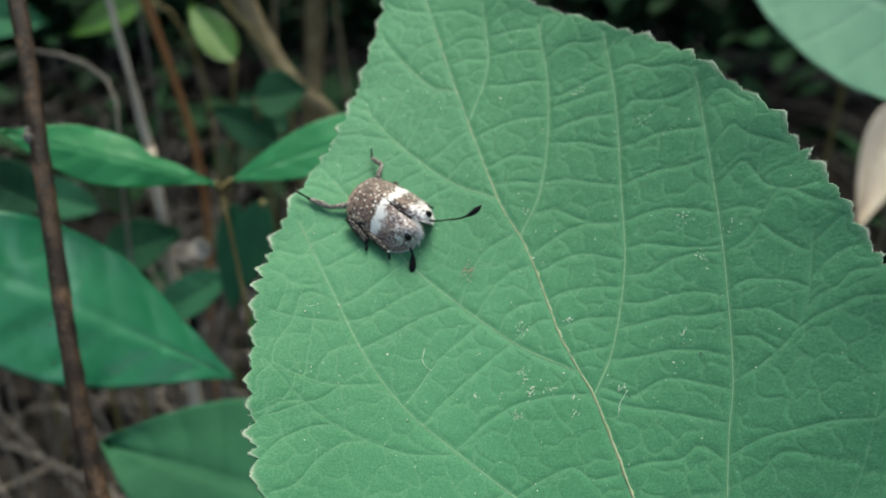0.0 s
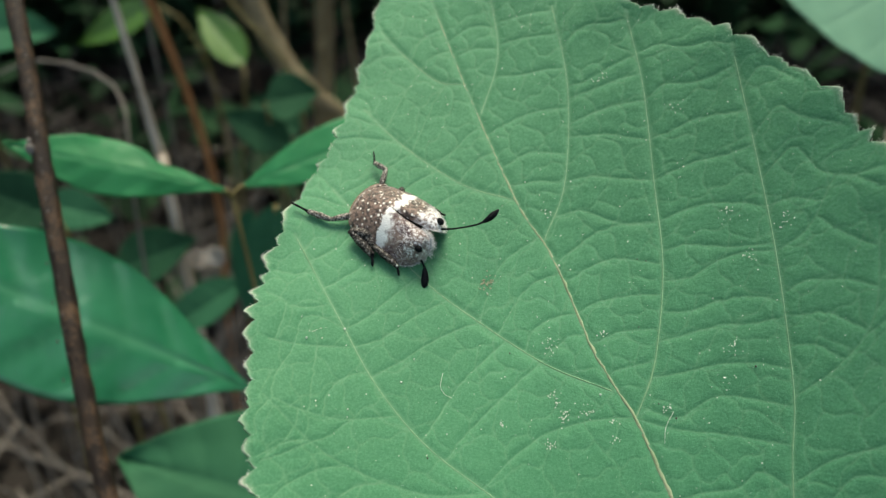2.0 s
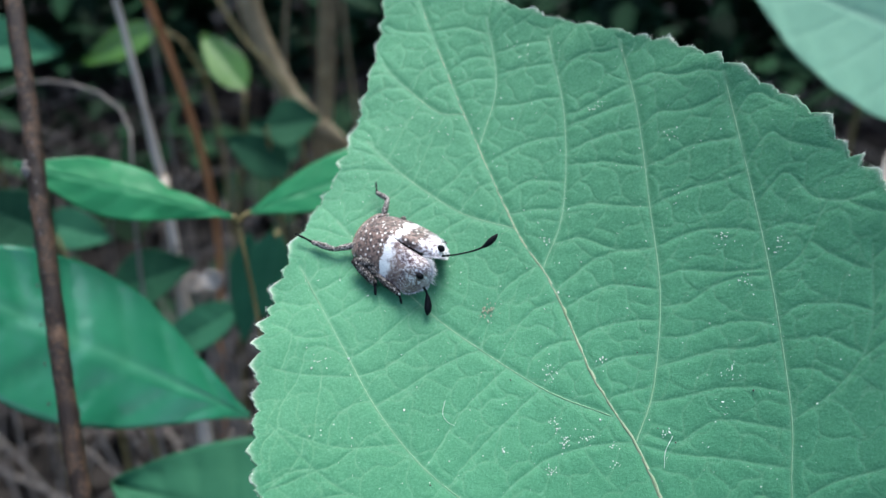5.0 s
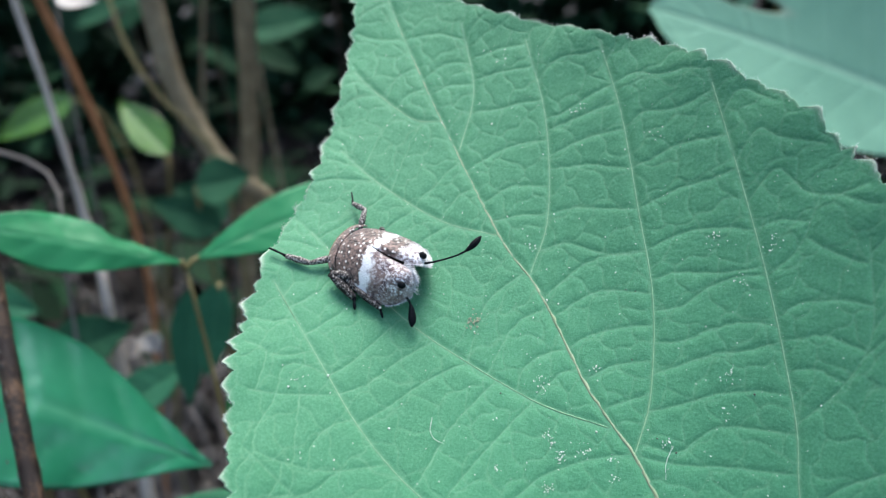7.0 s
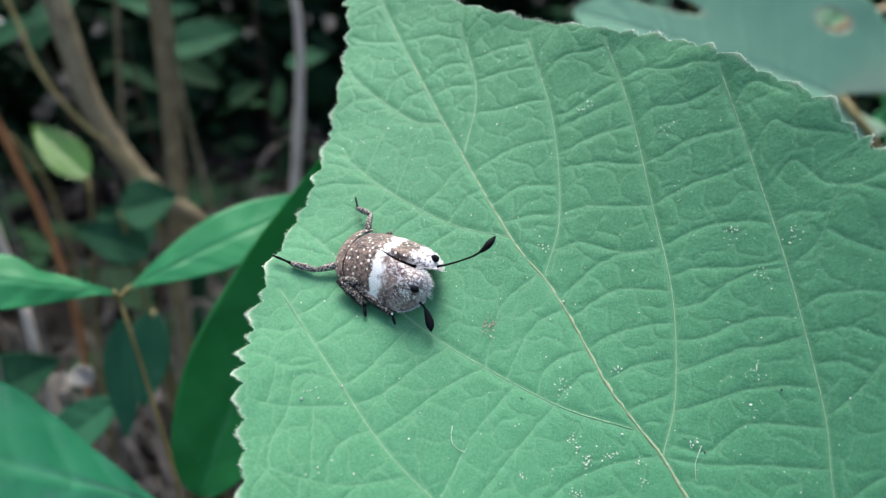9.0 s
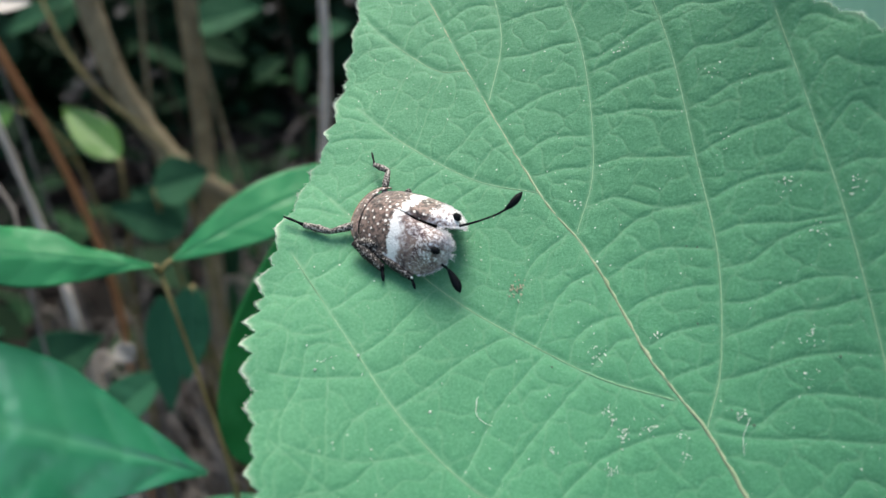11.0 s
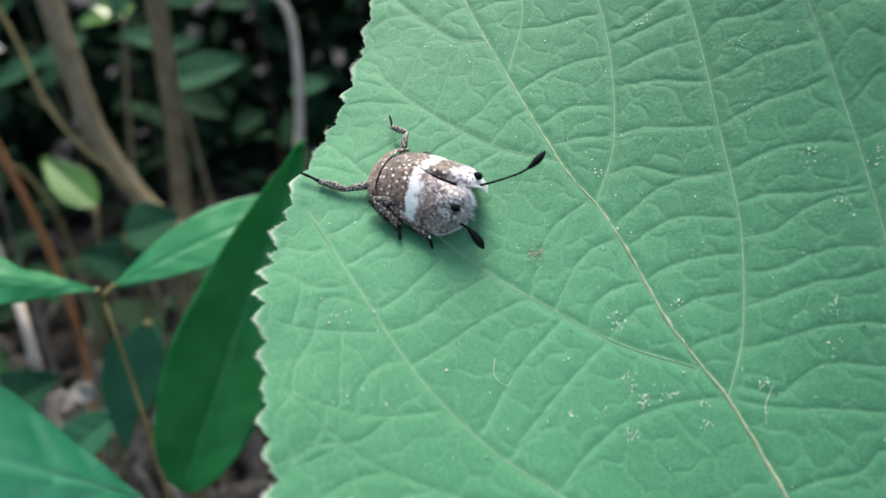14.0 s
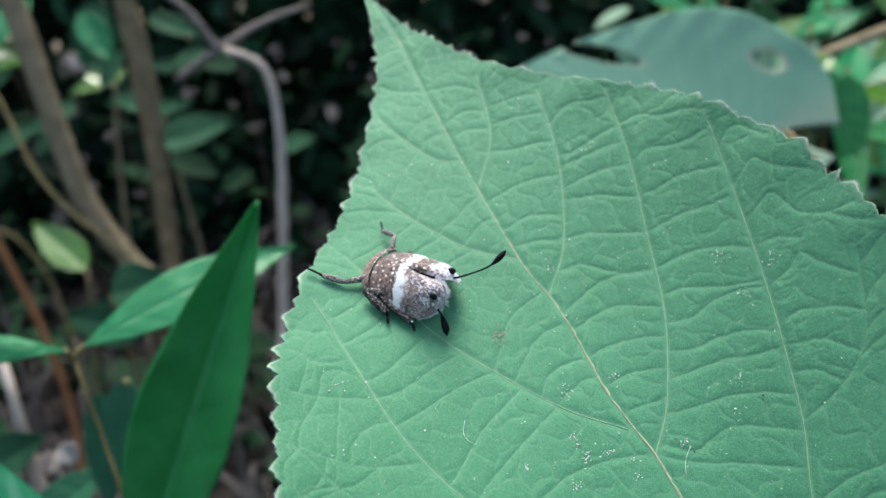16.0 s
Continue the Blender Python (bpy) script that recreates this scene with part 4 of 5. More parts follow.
def planthopper():
    hopper = new("planthopper")
    tagged(hopper, "brown and white speckled planthopper with black false eyes, on the leaf", "insect")
    rng = np.random.default_rng(4)
    part("body", ball((-0.0012, 0, 0.0018), (0.0042, 0.0034, 0.0013), 14, 20), BELLY, hopper, "dark brown body under the wings")
    # collar: a domed crescent across the front, with a raised rim
    a = np.linspace(-1.4, 1.4, 44)
    back = np.stack([-4.75 - 1.3 * np.cos(a), 3.35 * np.sin(a), 0 * a], -1)
    back[:, 2] = wing_height(back[:, 0], back[:, 1], np.full(len(a), 3.6)) + 0.03
    front = np.stack([-4.65 - 2.35 * np.cos(a) ** 0.8, 3.6 * np.sin(a), 0.95 + 0.45 * np.cos(a)], -1)
    rows = []
    for k in np.linspace(0, 1, 18):
        row = back * (1 - k) + front * k
        row[:, 2] = back[:, 2] * (1 - k**1.7) + front[:, 2] * k**1.7
        rows.append(row)
    collar = part("collar", (np.concatenate(rows) / 1000, [tuple(q[::-1]) for q in grid_faces(18, 44)]), WING, hopper, "brown collar shield with white freckles")
    thick = collar.modifiers.new("thickness", "SOLIDIFY")
    thick.thickness = 0.00008
    part("rim", tube((rows[-1] + (0, 0, 0.03)) / 1000, [0.0001, 0.00016, 0.0001], 8), COLLAR_RIM, collar, "tan raised rim")
    part("head", joined(ball((-0.0058, 0, 0.0007), (0.0010, 0.0024, 0.0005), 8, 14)), COLLAR, hopper)
    wings = []
    for sign in (-1, 1):
        wing = part("wing", wing_mesh(sign), WING, hopper, "brown speckled wing with white band and frosted tip")
        thick = wing.modifiers.new("thickness", "SOLIDIFY")
        thick.thickness = 0.00012
        wings.append(wing)
        e = on_wing(3.2 if sign < 0 else 3.4, 2.35 if sign < 0 else 1.85, sign, 0.2)
        part("eyespot", ball(e / 1000, (0.0005, 0.00041, 0.0004), 8, 12), BLACK, wing, "glossy black false eye")
        # tufts along the hind edge, and down over the lobe
        hairs = []
        for k in range(1000):
            if k < 460:
                x = rng.uniform(1.0, 4.38) ** 0.5 * 2.09
                inner, outer = wing_outline(np.array([x]))
                within = rng.random() < 0.6
                y = (inner if within else outer)[0]
                long = rng.uniform(0.3, 0.85) if within and sign < 0 else rng.uniform(0.1, 0.34)
            else:
                x, y = rng.uniform(0.9, 4.2), rng.uniform(0.3, 4.2)
                inner, outer = wing_outline(np.array([x]))
                if not inner[0] < y < outer[0] - 0.1:
                    continue
                if np.hypot(x - 3.2, y - (2.35 if sign < 0 else 1.85)) < 0.8:
                    continue
                long = rng.uniform(0.08, 0.22)
            o = on_wing(x, y, sign, -0.02)
            d = np.array([0.7, sign * (y - 2) * 0.25, 0.15]) + rng.normal(0, 0.35, 3)
            d *= long / np.linalg.norm(d)
            hairs.append(tube(np.array([o, o + d * 0.5 + (0, 0, 0.03), o + d]) / 1000, [0.000022, 0.000008], 3))
        tagged(part("hair_fringe", joined(*hairs), SNOW, wing, "fine white hairs"), kind="stuff")
    # tail filaments with flat clubs
    far = np.array([(3.9, 1.3, 3.9), (5.2, 2.0, 4.6), (6.8, 3.3, 5.3), (7.6, 4.1, 5.9)])
    f1 = part("tail_filament", tube(far / 1000, [0.00013, 0.00010, 0.00012], 8, 14), BLACK, wings[1], "black thread-like filament")
    part("club", tube(np.array([(7.5, 4.0, 5.8), (7.85, 4.6, 6.15), (8.1, 5.4, 6.4), (8.25, 6.15, 6.6)]) / 1000, [0.00012, 0.00028, 0.00040, 0.00034, 0.0001], 10, 14), BLACK, f1)
    near = np.array([(4.0, -2.7, 2.6), (4.5, -2.9, 2.4), (4.9, -3.2, 2.2)])
    f2 = part("tail_filament", tube(near / 1000, [0.00013, 0.00012], 8, 8), BLACK, wings[0])
    part("club", tube(np.array([(4.75, -3.05, 2.28), (5.2, -3.55, 2.0), (5.7, -4.25, 1.7), (6.1, -5.0, 1.4)]) / 1000, [0.00014, 0.0003, 0.0004, 0.00046, 0.0004, 0.00008], 10, 18), BLACK, f2)
    leg(hopper, (-5.6, -1.6, 1.2), (-8.0, -4.0, 1.3), (-10.8, -4.7, 1.5), (-13.0, -5.0, 1.9), 0.36, LEG)
    leg(hopper, (-5.4, 2.4, 1.4), (-6.4, 5.1, 1.6), (-8.3, 5.4, 1.0), (-9.5, 6.85, 0.7), 0.32, LEG)
    leg(hopper, (-2.0, -3.0, 1.5), (-5.1, -4.2, 1.9), (-1.4, -5.1, 1.1), (-0.6, -6.2, 0.85), 0.5, LEG_DARK)
    leg(hopper, (-2.4, 3.0, 1.4), (-3.2, 3.8, 1.6), (-3.4, 4.0, 1.1), (-3.7, 4.4, 0.8), 0.32, LEG_DARK)
    leg(hopper, (-4.2, -3.2, 1.3), (-1.8, -4.2, 1.5), (1.7, -4.65, 1.1), (2.6, -5.5, 0.85), 0.42, LEG_DARK)
    leg(hopper, (-1.0, 3.0, 1.0), (1.0, 3.7, 1.1), (2.2, 3.9, 0.8), (2.8, 4.2, 0.6), 0.34, LEG_DARK)
    part("white_heel", ball((0.0018, -0.00475, 0.0013), (0.00017, 0.00015, 0.00015), 6, 8), SPECK, hopper)
    return hopper, wings, f2


HOPPER, WINGS, TAIL = planthopper()


# ---- plants round the leaf ----
def small_blade(long, wide, curl, fold, droop, bite=0.0, wavy=0.0, arch=0.0, twist=0.0, peak=0.8, sharp=0.85, rows=46, cols=25, seed=0):
    """A lance-shaped leaf along +y from its base, upper side +z; returns vertices, faces and the painting of its veins."""
    t = np.linspace(0, 1, rows)[:, None]
    s = np.linspace(-1, 1, cols)[None, :]
    half = wide / 2 * (np.clip(np.sin(np.pi * t**peak), 0, 1) ** sharp) * (1 - 0.15 * t) + 0.0004 * (1 - t)
    if bite:
        half = half * (1 - bite * np.exp(-(((t - 0.32) / 0.07) ** 2)) * (s > 0))
    x = half * s
    y = t * long + 0 * s
    z = fold * np.abs(x) + droop * long * t**2 + curl * wide * (s**2) * t + wavy * wide * np.sin(t * 19 + seed) * np.abs(s) ** 2
    z = z + arch * long * np.sin(np.pi * t) + twist * x * t
    side = np.abs(((t * 7 - np.abs(s) * 0.9) % 1) - 0.5)
    z = z - 0.013 * wide * np.exp(-((side / 0.12) ** 2)) - 0.02 * wide * np.exp(-((s / 0.08) ** 2))
    paint = np.clip(0.9 * np.exp(-((s / 0.07) ** 2)) + 0.3 * np.exp(-((side / 0.08) ** 2)) * (np.abs(s) < 0.85) + 0 * t, 0, 1)
    return (np.stack([x, y, z], -1).reshape(-1, 3), grid_faces(rows, cols)), paint.ravel()


def set_leaf(parent, base, tip, facing, wide, material, name="leaf", label="", **shape):
    """Lays a small blade from base to tip with its upper side towards facing."""
    base, tip, facing = Vector(base), Vector(tip), Vector(facing)
    y = (tip - base).normalized()
    x = y.cross(facing).normalized()
    z = x.cross(y)
    made, paint = small_blade((tip - base).length, wide, shape.pop("curl", 0.05), shape.pop("fold", 0.18), shape.pop("droop", 0.0), **shape)
    m = Matrix((x, y, z)).transposed()
    v = np.array([m @ Vector(p) + base for p in made[0]])
    ob = part(name, (v, made[1]), material, parent, label)
    painted(ob, "vein", paint)
    thick = ob.modifiers.new("thickness", "SOLIDIFY")
    thick.thickness, thick.offset = 0.0003, -1
    return ob


def sapling():
    """Two pairs of smooth leaves on a thin stem, behind the big leaf."""
    plant = new("sapling")
    tagged(plant, "young sapling with smooth lance-shaped green leaves on a thin stem", "plant")
    low, high = (-0.0455, 0.1475, 0.3275), (-0.0512, 0.1600, 0.3735)
    part("stem", tube([(-0.075, 0.158, 0.0), (-0.060, 0.156, 0.18), (-0.046, 0.146, 0.27), low, (-0.0485, 0.1560, 0.349), high], [0.0010, 0.0008, 0.0006, 0.00045], 8, 40, 0.05), STALK, plant, "thin olive-brown stem")
    for end in ((-0.0506, 0.1550, 0.3773), (-0.0485, 0.1614, 0.3753)):
        part("leaf_stalk", tube([high, ((high[0] + end[0]) / 2, (high[1] + end[1]) / 2, high[2] + 0.0012), end], [0.0005, 0.0006], 8, 8), STALK, plant)
    set_leaf(plant, (-0.0506, 0.1550, 0.3773), (-0.0862, 0.1410, 0.3957), (0.1, -0.68, 0.72), 0.013, WAXY, label="glossy green leaf with a bitten edge", bite=0.3, droop=-0.04, fold=-0.25, wavy=0.02, peak=1.3, sharp=1.1)
    set_leaf(plant, (-0.0485, 0.1614, 0.3753), (0.0015, 0.1825, 0.3835), (-0.28, -0.8, 0.5), 0.014, WAXY, arch=0.07, twist=0.1, fold=-0.05, peak=0.95, sharp=1.1)
    set_leaf(plant, (-0.0474, 0.1365, 0.3375), (-0.1038, 0.1209, 0.3880), (0.1, -0.5, 0.9), 0.0345, BROAD, label="broad glossy green leaf", fold=-0.16, peak=1.15, sharp=1.05, wavy=0.012)
    set_leaf(plant, (-0.0400, 0.1383, 0.3358), (-0.0036, 0.1529, 0.4032), (-0.15, -0.93, 0.35), 0.0225, WAXY_DARK, label="dark green upright leaf", fold=0.4, peak=0.7, sharp=0.9, wavy=0.02)
    return plant


sapling()


def shrub_stem(name, label, points, radii, material, n=40, rough=0.05, sides=12, category="stem"):
    thing = part(name, tube(points, radii, sides, n, rough, len(label)), material, None)
    return tagged(thing, label, category)


twig = tagged(new("dark_stem"), "slim dark brown woody stem with a pale scar", "stem")
part("bark", tube([(-0.0769, 0.1463, 0.4334), (-0.0748, 0.1388, 0.4205), (-0.0725, 0.1314, 0.4076), (-0.0705, 0.1239, 0.3946), (-0.0682, 0.1165, 0.3817), (-0.0660, 0.1090, 0.3688), (-0.0628, 0.1001, 0.3533), (-0.0602, 0.0950, 0.3445), (-0.0566, 0.0891, 0.3344), (-0.045, 0.07, 0.29), (-0.035, 0.05, 0.15), (-0.035, 0.05, -0.01)], [0.0015, 0.0016, 0.0017, 0.0019, 0.0022], 14, 190, 0.045, 3), DARK_BARK, twig)
part("bud_scar", joined(ball((-0.0722, 0.1254, 0.4000), (0.0008, 0.0006, 0.0012), 8, 10), ball((-0.0716, 0.1247, 0.4018), (0.0004, 0.0004, 0.0005), 6, 8)), DRY_TWIG, twig, "pale round bud scar")
part("lenticels", joined(*[ball((-0.0706 + 0.00025 * k + (0.0007 if k % 3 else -0.0007), 0.1221 - 0.0011 * k, 0.3948 - 0.0019 * k), (0.00016, 0.00014, 0.0004), 5, 6) for k in range(-10, 24)]), DRY_TWIG, twig)
trunk = tagged(new("forked_trunk"), "grey-brown forked shrub trunk", "shrub")
part("trunk", tube([(-0.066, 0.40, 0.62), (-0.066, 0.43, 0.51), (-0.0671, 0.4473, 0.46), (-0.0687, 0.4562, 0.4335), (-0.0710, 0.4652, 0.4071), (-0.0739, 0.4741, 0.3806), (-0.0772, 0.4830, 0.3541), (-0.0811, 0.4920, 0.3276), (-0.0853, 0.5009, 0.3012), (-0.0943, 0.5182, 0.25), (-0.105, 0.538, 0.19), (-0.135, 0.57, -0.01)], [0.0054, 0.0058, 0.0062, 0.008], 14, 90, 0.035, 3), GREY_BARK, trunk)
part("branch", tube([(-0.130, 0.434, 0.60), (-0.122, 0.434, 0.50), (-0.1183, 0.4345, 0.46), (-0.1157, 0.4344, 0.4171), (-0.1125, 0.4344, 0.3743), (-0.1079, 0.4343, 0.3529), (-0.0999, 0.4343, 0.3314), (-0.0873, 0.4343, 0.3100), (-0.0704, 0.4500, 0.2850), (-0.078, 0.488, 0.265), (-0.095, 0.52, 0.245)], [0.0058, 0.006, 0.006, 0.0056, 0.0045], 14, 90, 0.035, 5), GREY_BARK, trunk)
dry = tagged(new("dry_branch"), "pale bleached dry branch with side twigs", "branch")
part("main_stick", tube([(-0.020, 0.432, 0.430), (-0.0042, 0.4300, 0.4219), (0.0009, 0.4300, 0.4089), (0.0011, 0.4300, 0.3901), (-0.0024, 0.4300, 0.3583), (-0.0173, 0.4300, 0.2757), (-0.0286, 0.4300, 0.2191), (-0.062, 0.430, 0.0)], [0.0020, 0.0032, 0.0032, 0.0036], 10, 80, 0.07, 7), PALE_TWIG, dry)
part("side_twig", tube([(-0.0484, 0.440, 0.4177), (-0.0234, 0.436, 0.4305), (0.0043, 0.44, 0.4419), (0.0310, 0.45, 0.4477)], [0.0025, 0.002, 0.0012], 8, 16, 0.06), DRY_TWIG, dry)
part("side_twig", tube([(-0.052, 0.440, 0.470), (-0.035, 0.436, 0.452), (-0.0234, 0.436, 0.4305)], [0.0016, 0.002, 0.002], 8, 16, 0.06), DRY_TWIG, dry)
shrub_stem("reddish_stem", "slender reddish-brown woody stem", [(-0.118, 0.245, 0.48), (-0.1112, 0.2620, 0.4400), (-0.1084, 0.2712, 0.4161), (-0.1064, 0.2804, 0.3921), (-0.1054, 0.2896, 0.3682), (-0.1054, 0.2988, 0.3442), (-0.1066, 0.3080, 0.3203), (-0.1093, 0.3172, 0.2963), (-0.1134, 0.3264, 0.2724), (-0.1189, 0.3350, 0.2500), (-0.135, 0.36, 0.171), (-0.16, 0.38, 0.0)], [0.0014, 0.0016, 0.0018], ORANGE_BARK, 90)
shrub_stem("dry_twig", "bleached dry twig with a ragged end", [(-0.118, 0.27, 0.46), (-0.1151, 0.2650, 0.4235), (-0.1122, 0.2650, 0.3950), (-0.1115, 0.2650, 0.3800), (-0.1105, 0.2650, 0.3650), (-0.1095, 0.2650, 0.3500), (-0.1090, 0.2650, 0.335), (-0.108, 0.262, 0.31), (-0.11, 0.25, 0.0)], [0.0010, 0.0012, 0.0022, 0.0030, 0.0014, 0.0012], PALE_TWIG, 60, 0.15, 8, "twig")
shrub_stem("hanging_vine", "thin grey curved vine", [(-0.16, 0.26, 0.372), (-0.1386, 0.2537, 0.3795), (-0.1219, 0.2523, 0.3770), (-0.1110, 0.2481, 0.3710), (-0.1073, 0.2425, 0.3640), (-0.1069, 0.2378, 0.3559), (-0.110, 0.23, 0.30), (-0.13, 0.22, 0.0)], [0.0005, 0.0006, 0.0006], DRY_TWIG, 50, 0.05, 8, "vine")
shrub_stem("green_twig", "thin slanting olive twig", [(-0.17, 0.47, 0.49), (-0.1422, 0.4470, 0.4192), (-0.1313, 0.4332, 0.3823), (-0.1151, 0.4220, 0.3565), (-0.0912, 0.4172, 0.3238), (-0.085, 0.416, 0.25), (-0.08, 0.416, 0.0)], [0.001, 0.0012, 0.0012], STALK, 40)


def lime_shoot():
    shoot = tagged(new("lime_shoot"), "young shoot with lime green leaves", "plant")
    part("stem", tube([(-0.133, 0.482, 0.310), (-0.139, 0.480, 0.264), (-0.148, 0.480, 0.223), (-0.172, 0.480, 0.0)], [0.001, 0.0014, 0.0018], 8, 24), STALK, shoot)
    set_leaf(shoot, (-0.133, 0.482, 0.310), (-0.161, 0.5005, 0.341), (0.2, -0.8, 0.5), 0.024, LIME)
    set_leaf(shoot, (-0.2005, 0.5322, 0.3388), (-0.2510, 0.5204, 0.3163), (0.2, -0.8, 0.5), 0.022, LIME)
    part("stem", tube([(-0.2005, 0.5322, 0.3388), (-0.185, 0.53, 0.33), (-0.165, 0.52, 0.26), (-0.172, 0.50, 0.0)], [0.0008, 0.0012, 0.0015], 8, 20), STALK, shoot)
    return shoot


lime_shoot()


def pale_leaf():
    """A second leaf of the same shrub, farther off, with holes eaten in it."""
    rows, cols = 150, 110
    thing = tagged(new("pale_leaf"), "large pale downy leaf with holes eaten through it", "leaf")
    tip, base = Vector((0.0985, 0.2795, 0.4115)), Vector((0.1930, 0.2510, 0.3745))
    long = (tip - base).length
    t, s = np.linspace(0, 1, rows)[:, None], np.linspace(-1, 1, cols)[None, :]
    half = np.interp(t, (0, 0.03, 0.1, 0.2, 0.3, 0.45, 0.6, 0.75, 0.88, 0.96, 1), (0.004, 0.022, 0.036, 0.0415, 0.042, 0.038, 0.030, 0.021, 0.012, 0.006, 0.001))
    half = np.convolve(np.pad(half[:, 0], 4, mode="edge"), np.ones(9) / 9, "valid")[:, None]
    x = half * s * np.where(s < 0, np.interp(t, (0, 0.3, 0.6, 0.8, 1), (0.55, 0.68, 0.92, 1.05, 1)), 1)
    y = long * t - 0.022 * np.abs(s) ** 1.5 * np.exp(-((t / 0.15) ** 2)) + 0 * s
    z = 0.5 * np.abs(x) ** 1.4 - 0.12 * long * (t - 0.4) ** 2 + 0.0003 * np.sin(t * 45 + np.abs(s) * 9) * np.abs(s) ** 3
    side = np.abs(((t * 7 - np.abs(s) * 1.2) % 1) - 0.5)
    z = z - 0.0002 * np.exp(-((side / 0.07) ** 2)) - 0.0003 * np.exp(-((s / 0.05) ** 2))
    keep = ((x - 0.0265) / 0.0035) ** 2 + ((y - 0.0115) / 0.0062) ** 2 > 1
    keep &= ((x - 0.0130) / 0.0028) ** 2 + ((y - 0.076) / 0.0150) ** 2 > 1
    faces = [q for q in grid_faces(rows, cols) if keep.ravel()[q].all()]
    yy = (tip - base).normalized()
    xx = yy.cross(Vector((-0.15, -0.85, 0.5))).normalized()
    m = Matrix((xx, yy, xx.cross(yy))).transposed()
    v = np.array([m @ Vector(p) + base for p in np.stack([x, y, z], -1).reshape(-1, 3)])
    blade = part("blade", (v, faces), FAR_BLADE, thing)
    painted(blade, "vein", np.clip(np.exp(-((s / 0.025) ** 2)) + 0.15 * np.exp(-((side / 0.03) ** 2)) + 0 * t, 0, 0.6).ravel())
    ring = lambda cx, cy, rx, ry: np.exp(-((((x - cx) / rx) ** 2 + ((y - cy) / ry) ** 2 - 1) / 0.7) ** 2)
    painted(blade, "rim", np.clip(ring(0.0265, 0.0115, 0.0035, 0.0062) + 0.3 * ring(0.013, 0.076, 0.0028, 0.015) + 0.3 * np.exp(-((t / 0.04) ** 2)) * np.ones_like(s), 0, 0.9).ravel())
    thick = blade.modifiers.new("thickness", "SOLIDIFY")
    thick.thickness = 0.0004
    part("leaf_stalk", tube([base, base + Vector((0.02, -0.02, -0.05)), (0.25, 0.20, 0.1), (0.26, 0.20, 0.0)], [0.0014, 0.002], 8, 16), STALK, thing)
    return thing


pale_leaf()
bush = tagged(new("shiny_shoot"), "shoot with drooping glossy green leaves", "plant")
part("stem", tube([(0.255, 0.294, 0.388), (0.262, 0.30, 0.30), (0.27, 0.31, 0.0)], [0.0009, 0.0014], 8, 16), STALK, bush)
set_leaf(bush, (0.2559, 0.3078, 0.3857), (0.2676, 0.2970, 0.3584), (0.1, -0.5, 0.85), 0.020, WAXY)
set_leaf(bush, (0.2990, 0.3206, 0.3829), (0.2774, 0.3210, 0.3722), (0.0, -0.6, 0.8), 0.014, WAXY)
set_leaf(bush, (0.2649, 0.3087, 0.3602), (0.2791, 0.2983, 0.3358), (0.1, -0.8, 0.6), 0.016, LIME)
part("side_stem", tube([(0.27, 0.365, 0.375), (0.2913, 0.3648, 0.3837), (0.3396, 0.3600, 0.3953)], [0.002, 0.0026, 0.003], 8, 14), GREY_BARK, bush)
set_leaf(bush, (0.2540, 0.2925, 0.3850), (0.2458, 0.2790, 0.3440), (-0.2, -0.7, 0.7), 0.018, WAXY_DARK)
set_leaf(bush, (0.2570, 0.2960, 0.3700), (0.2394, 0.2649, 0.3310), (-0.4, -0.8, 0.3), 0.014, WAXY_DARK)
set_leaf(bush, (0.2600, 0.2980, 0.3600), (0.300, 0.270, 0.345), (0.1, -0.7, 0.7), 0.016, WAXY_DARK)
set_leaf(bush, (0.2570, 0.2960, 0.3780), (0.290, 0.330, 0.392), (-0.1, -0.7, 0.7), 0.016, WAXY)
curl = tagged(new("dead_leaf"), "pale curled dead leaf hanging from a stalk", "leaf")
set_leaf(curl, (0.2400, 0.3880, 0.3170), (0.2150, 0.3540, 0.2570), (-0.4, -0.9, 0.2), 0.024, TAN, "curled_blade", curl=0.6, fold=0.9)
part("leaf_stalk", tube([(0.2400, 0.3880, 0.3170), (0.25, 0.40, 0.33), (0.27, 0.41, 0.2), (0.28, 0.41, 0.0)], [0.0008, 0.0012], 8, 16), DRY_TWIG, curl)


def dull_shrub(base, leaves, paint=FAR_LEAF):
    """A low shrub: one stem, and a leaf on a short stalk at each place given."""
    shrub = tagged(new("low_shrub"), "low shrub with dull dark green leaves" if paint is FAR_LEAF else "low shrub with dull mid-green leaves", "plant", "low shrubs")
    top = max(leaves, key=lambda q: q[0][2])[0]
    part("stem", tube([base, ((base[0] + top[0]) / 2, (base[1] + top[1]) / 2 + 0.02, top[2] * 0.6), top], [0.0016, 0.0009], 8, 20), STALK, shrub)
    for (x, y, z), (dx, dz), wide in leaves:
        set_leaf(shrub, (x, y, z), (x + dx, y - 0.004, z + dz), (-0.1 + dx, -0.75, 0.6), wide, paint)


dull_shrub((-0.07, 0.26, 0.0), [((-0.0720, 0.2386, 0.3300), (-0.006, -0.042), 0.013), ((-0.0580, 0.2211, 0.3400), (-0.008, -0.03), 0.014), ((-0.080, 0.24, 0.30), (-0.035, -0.02), 0.016)], DULL)
dull_shrub((-0.29, 0.43, 0.0), [((-0.272, 0.42, 0.355), (0.061, -0.006), 0.032), ((-0.285, 0.42, 0.30), (-0.05, 0.0), 0.03)], DULL)
dull_shrub((-0.185, 0.31, 0.0), [((-0.214, 0.30, 0.303), (0.032, -0.003), 0.017), ((-0.178, 0.30, 0.305), (0.030, -0.006), 0.019)], DULL)
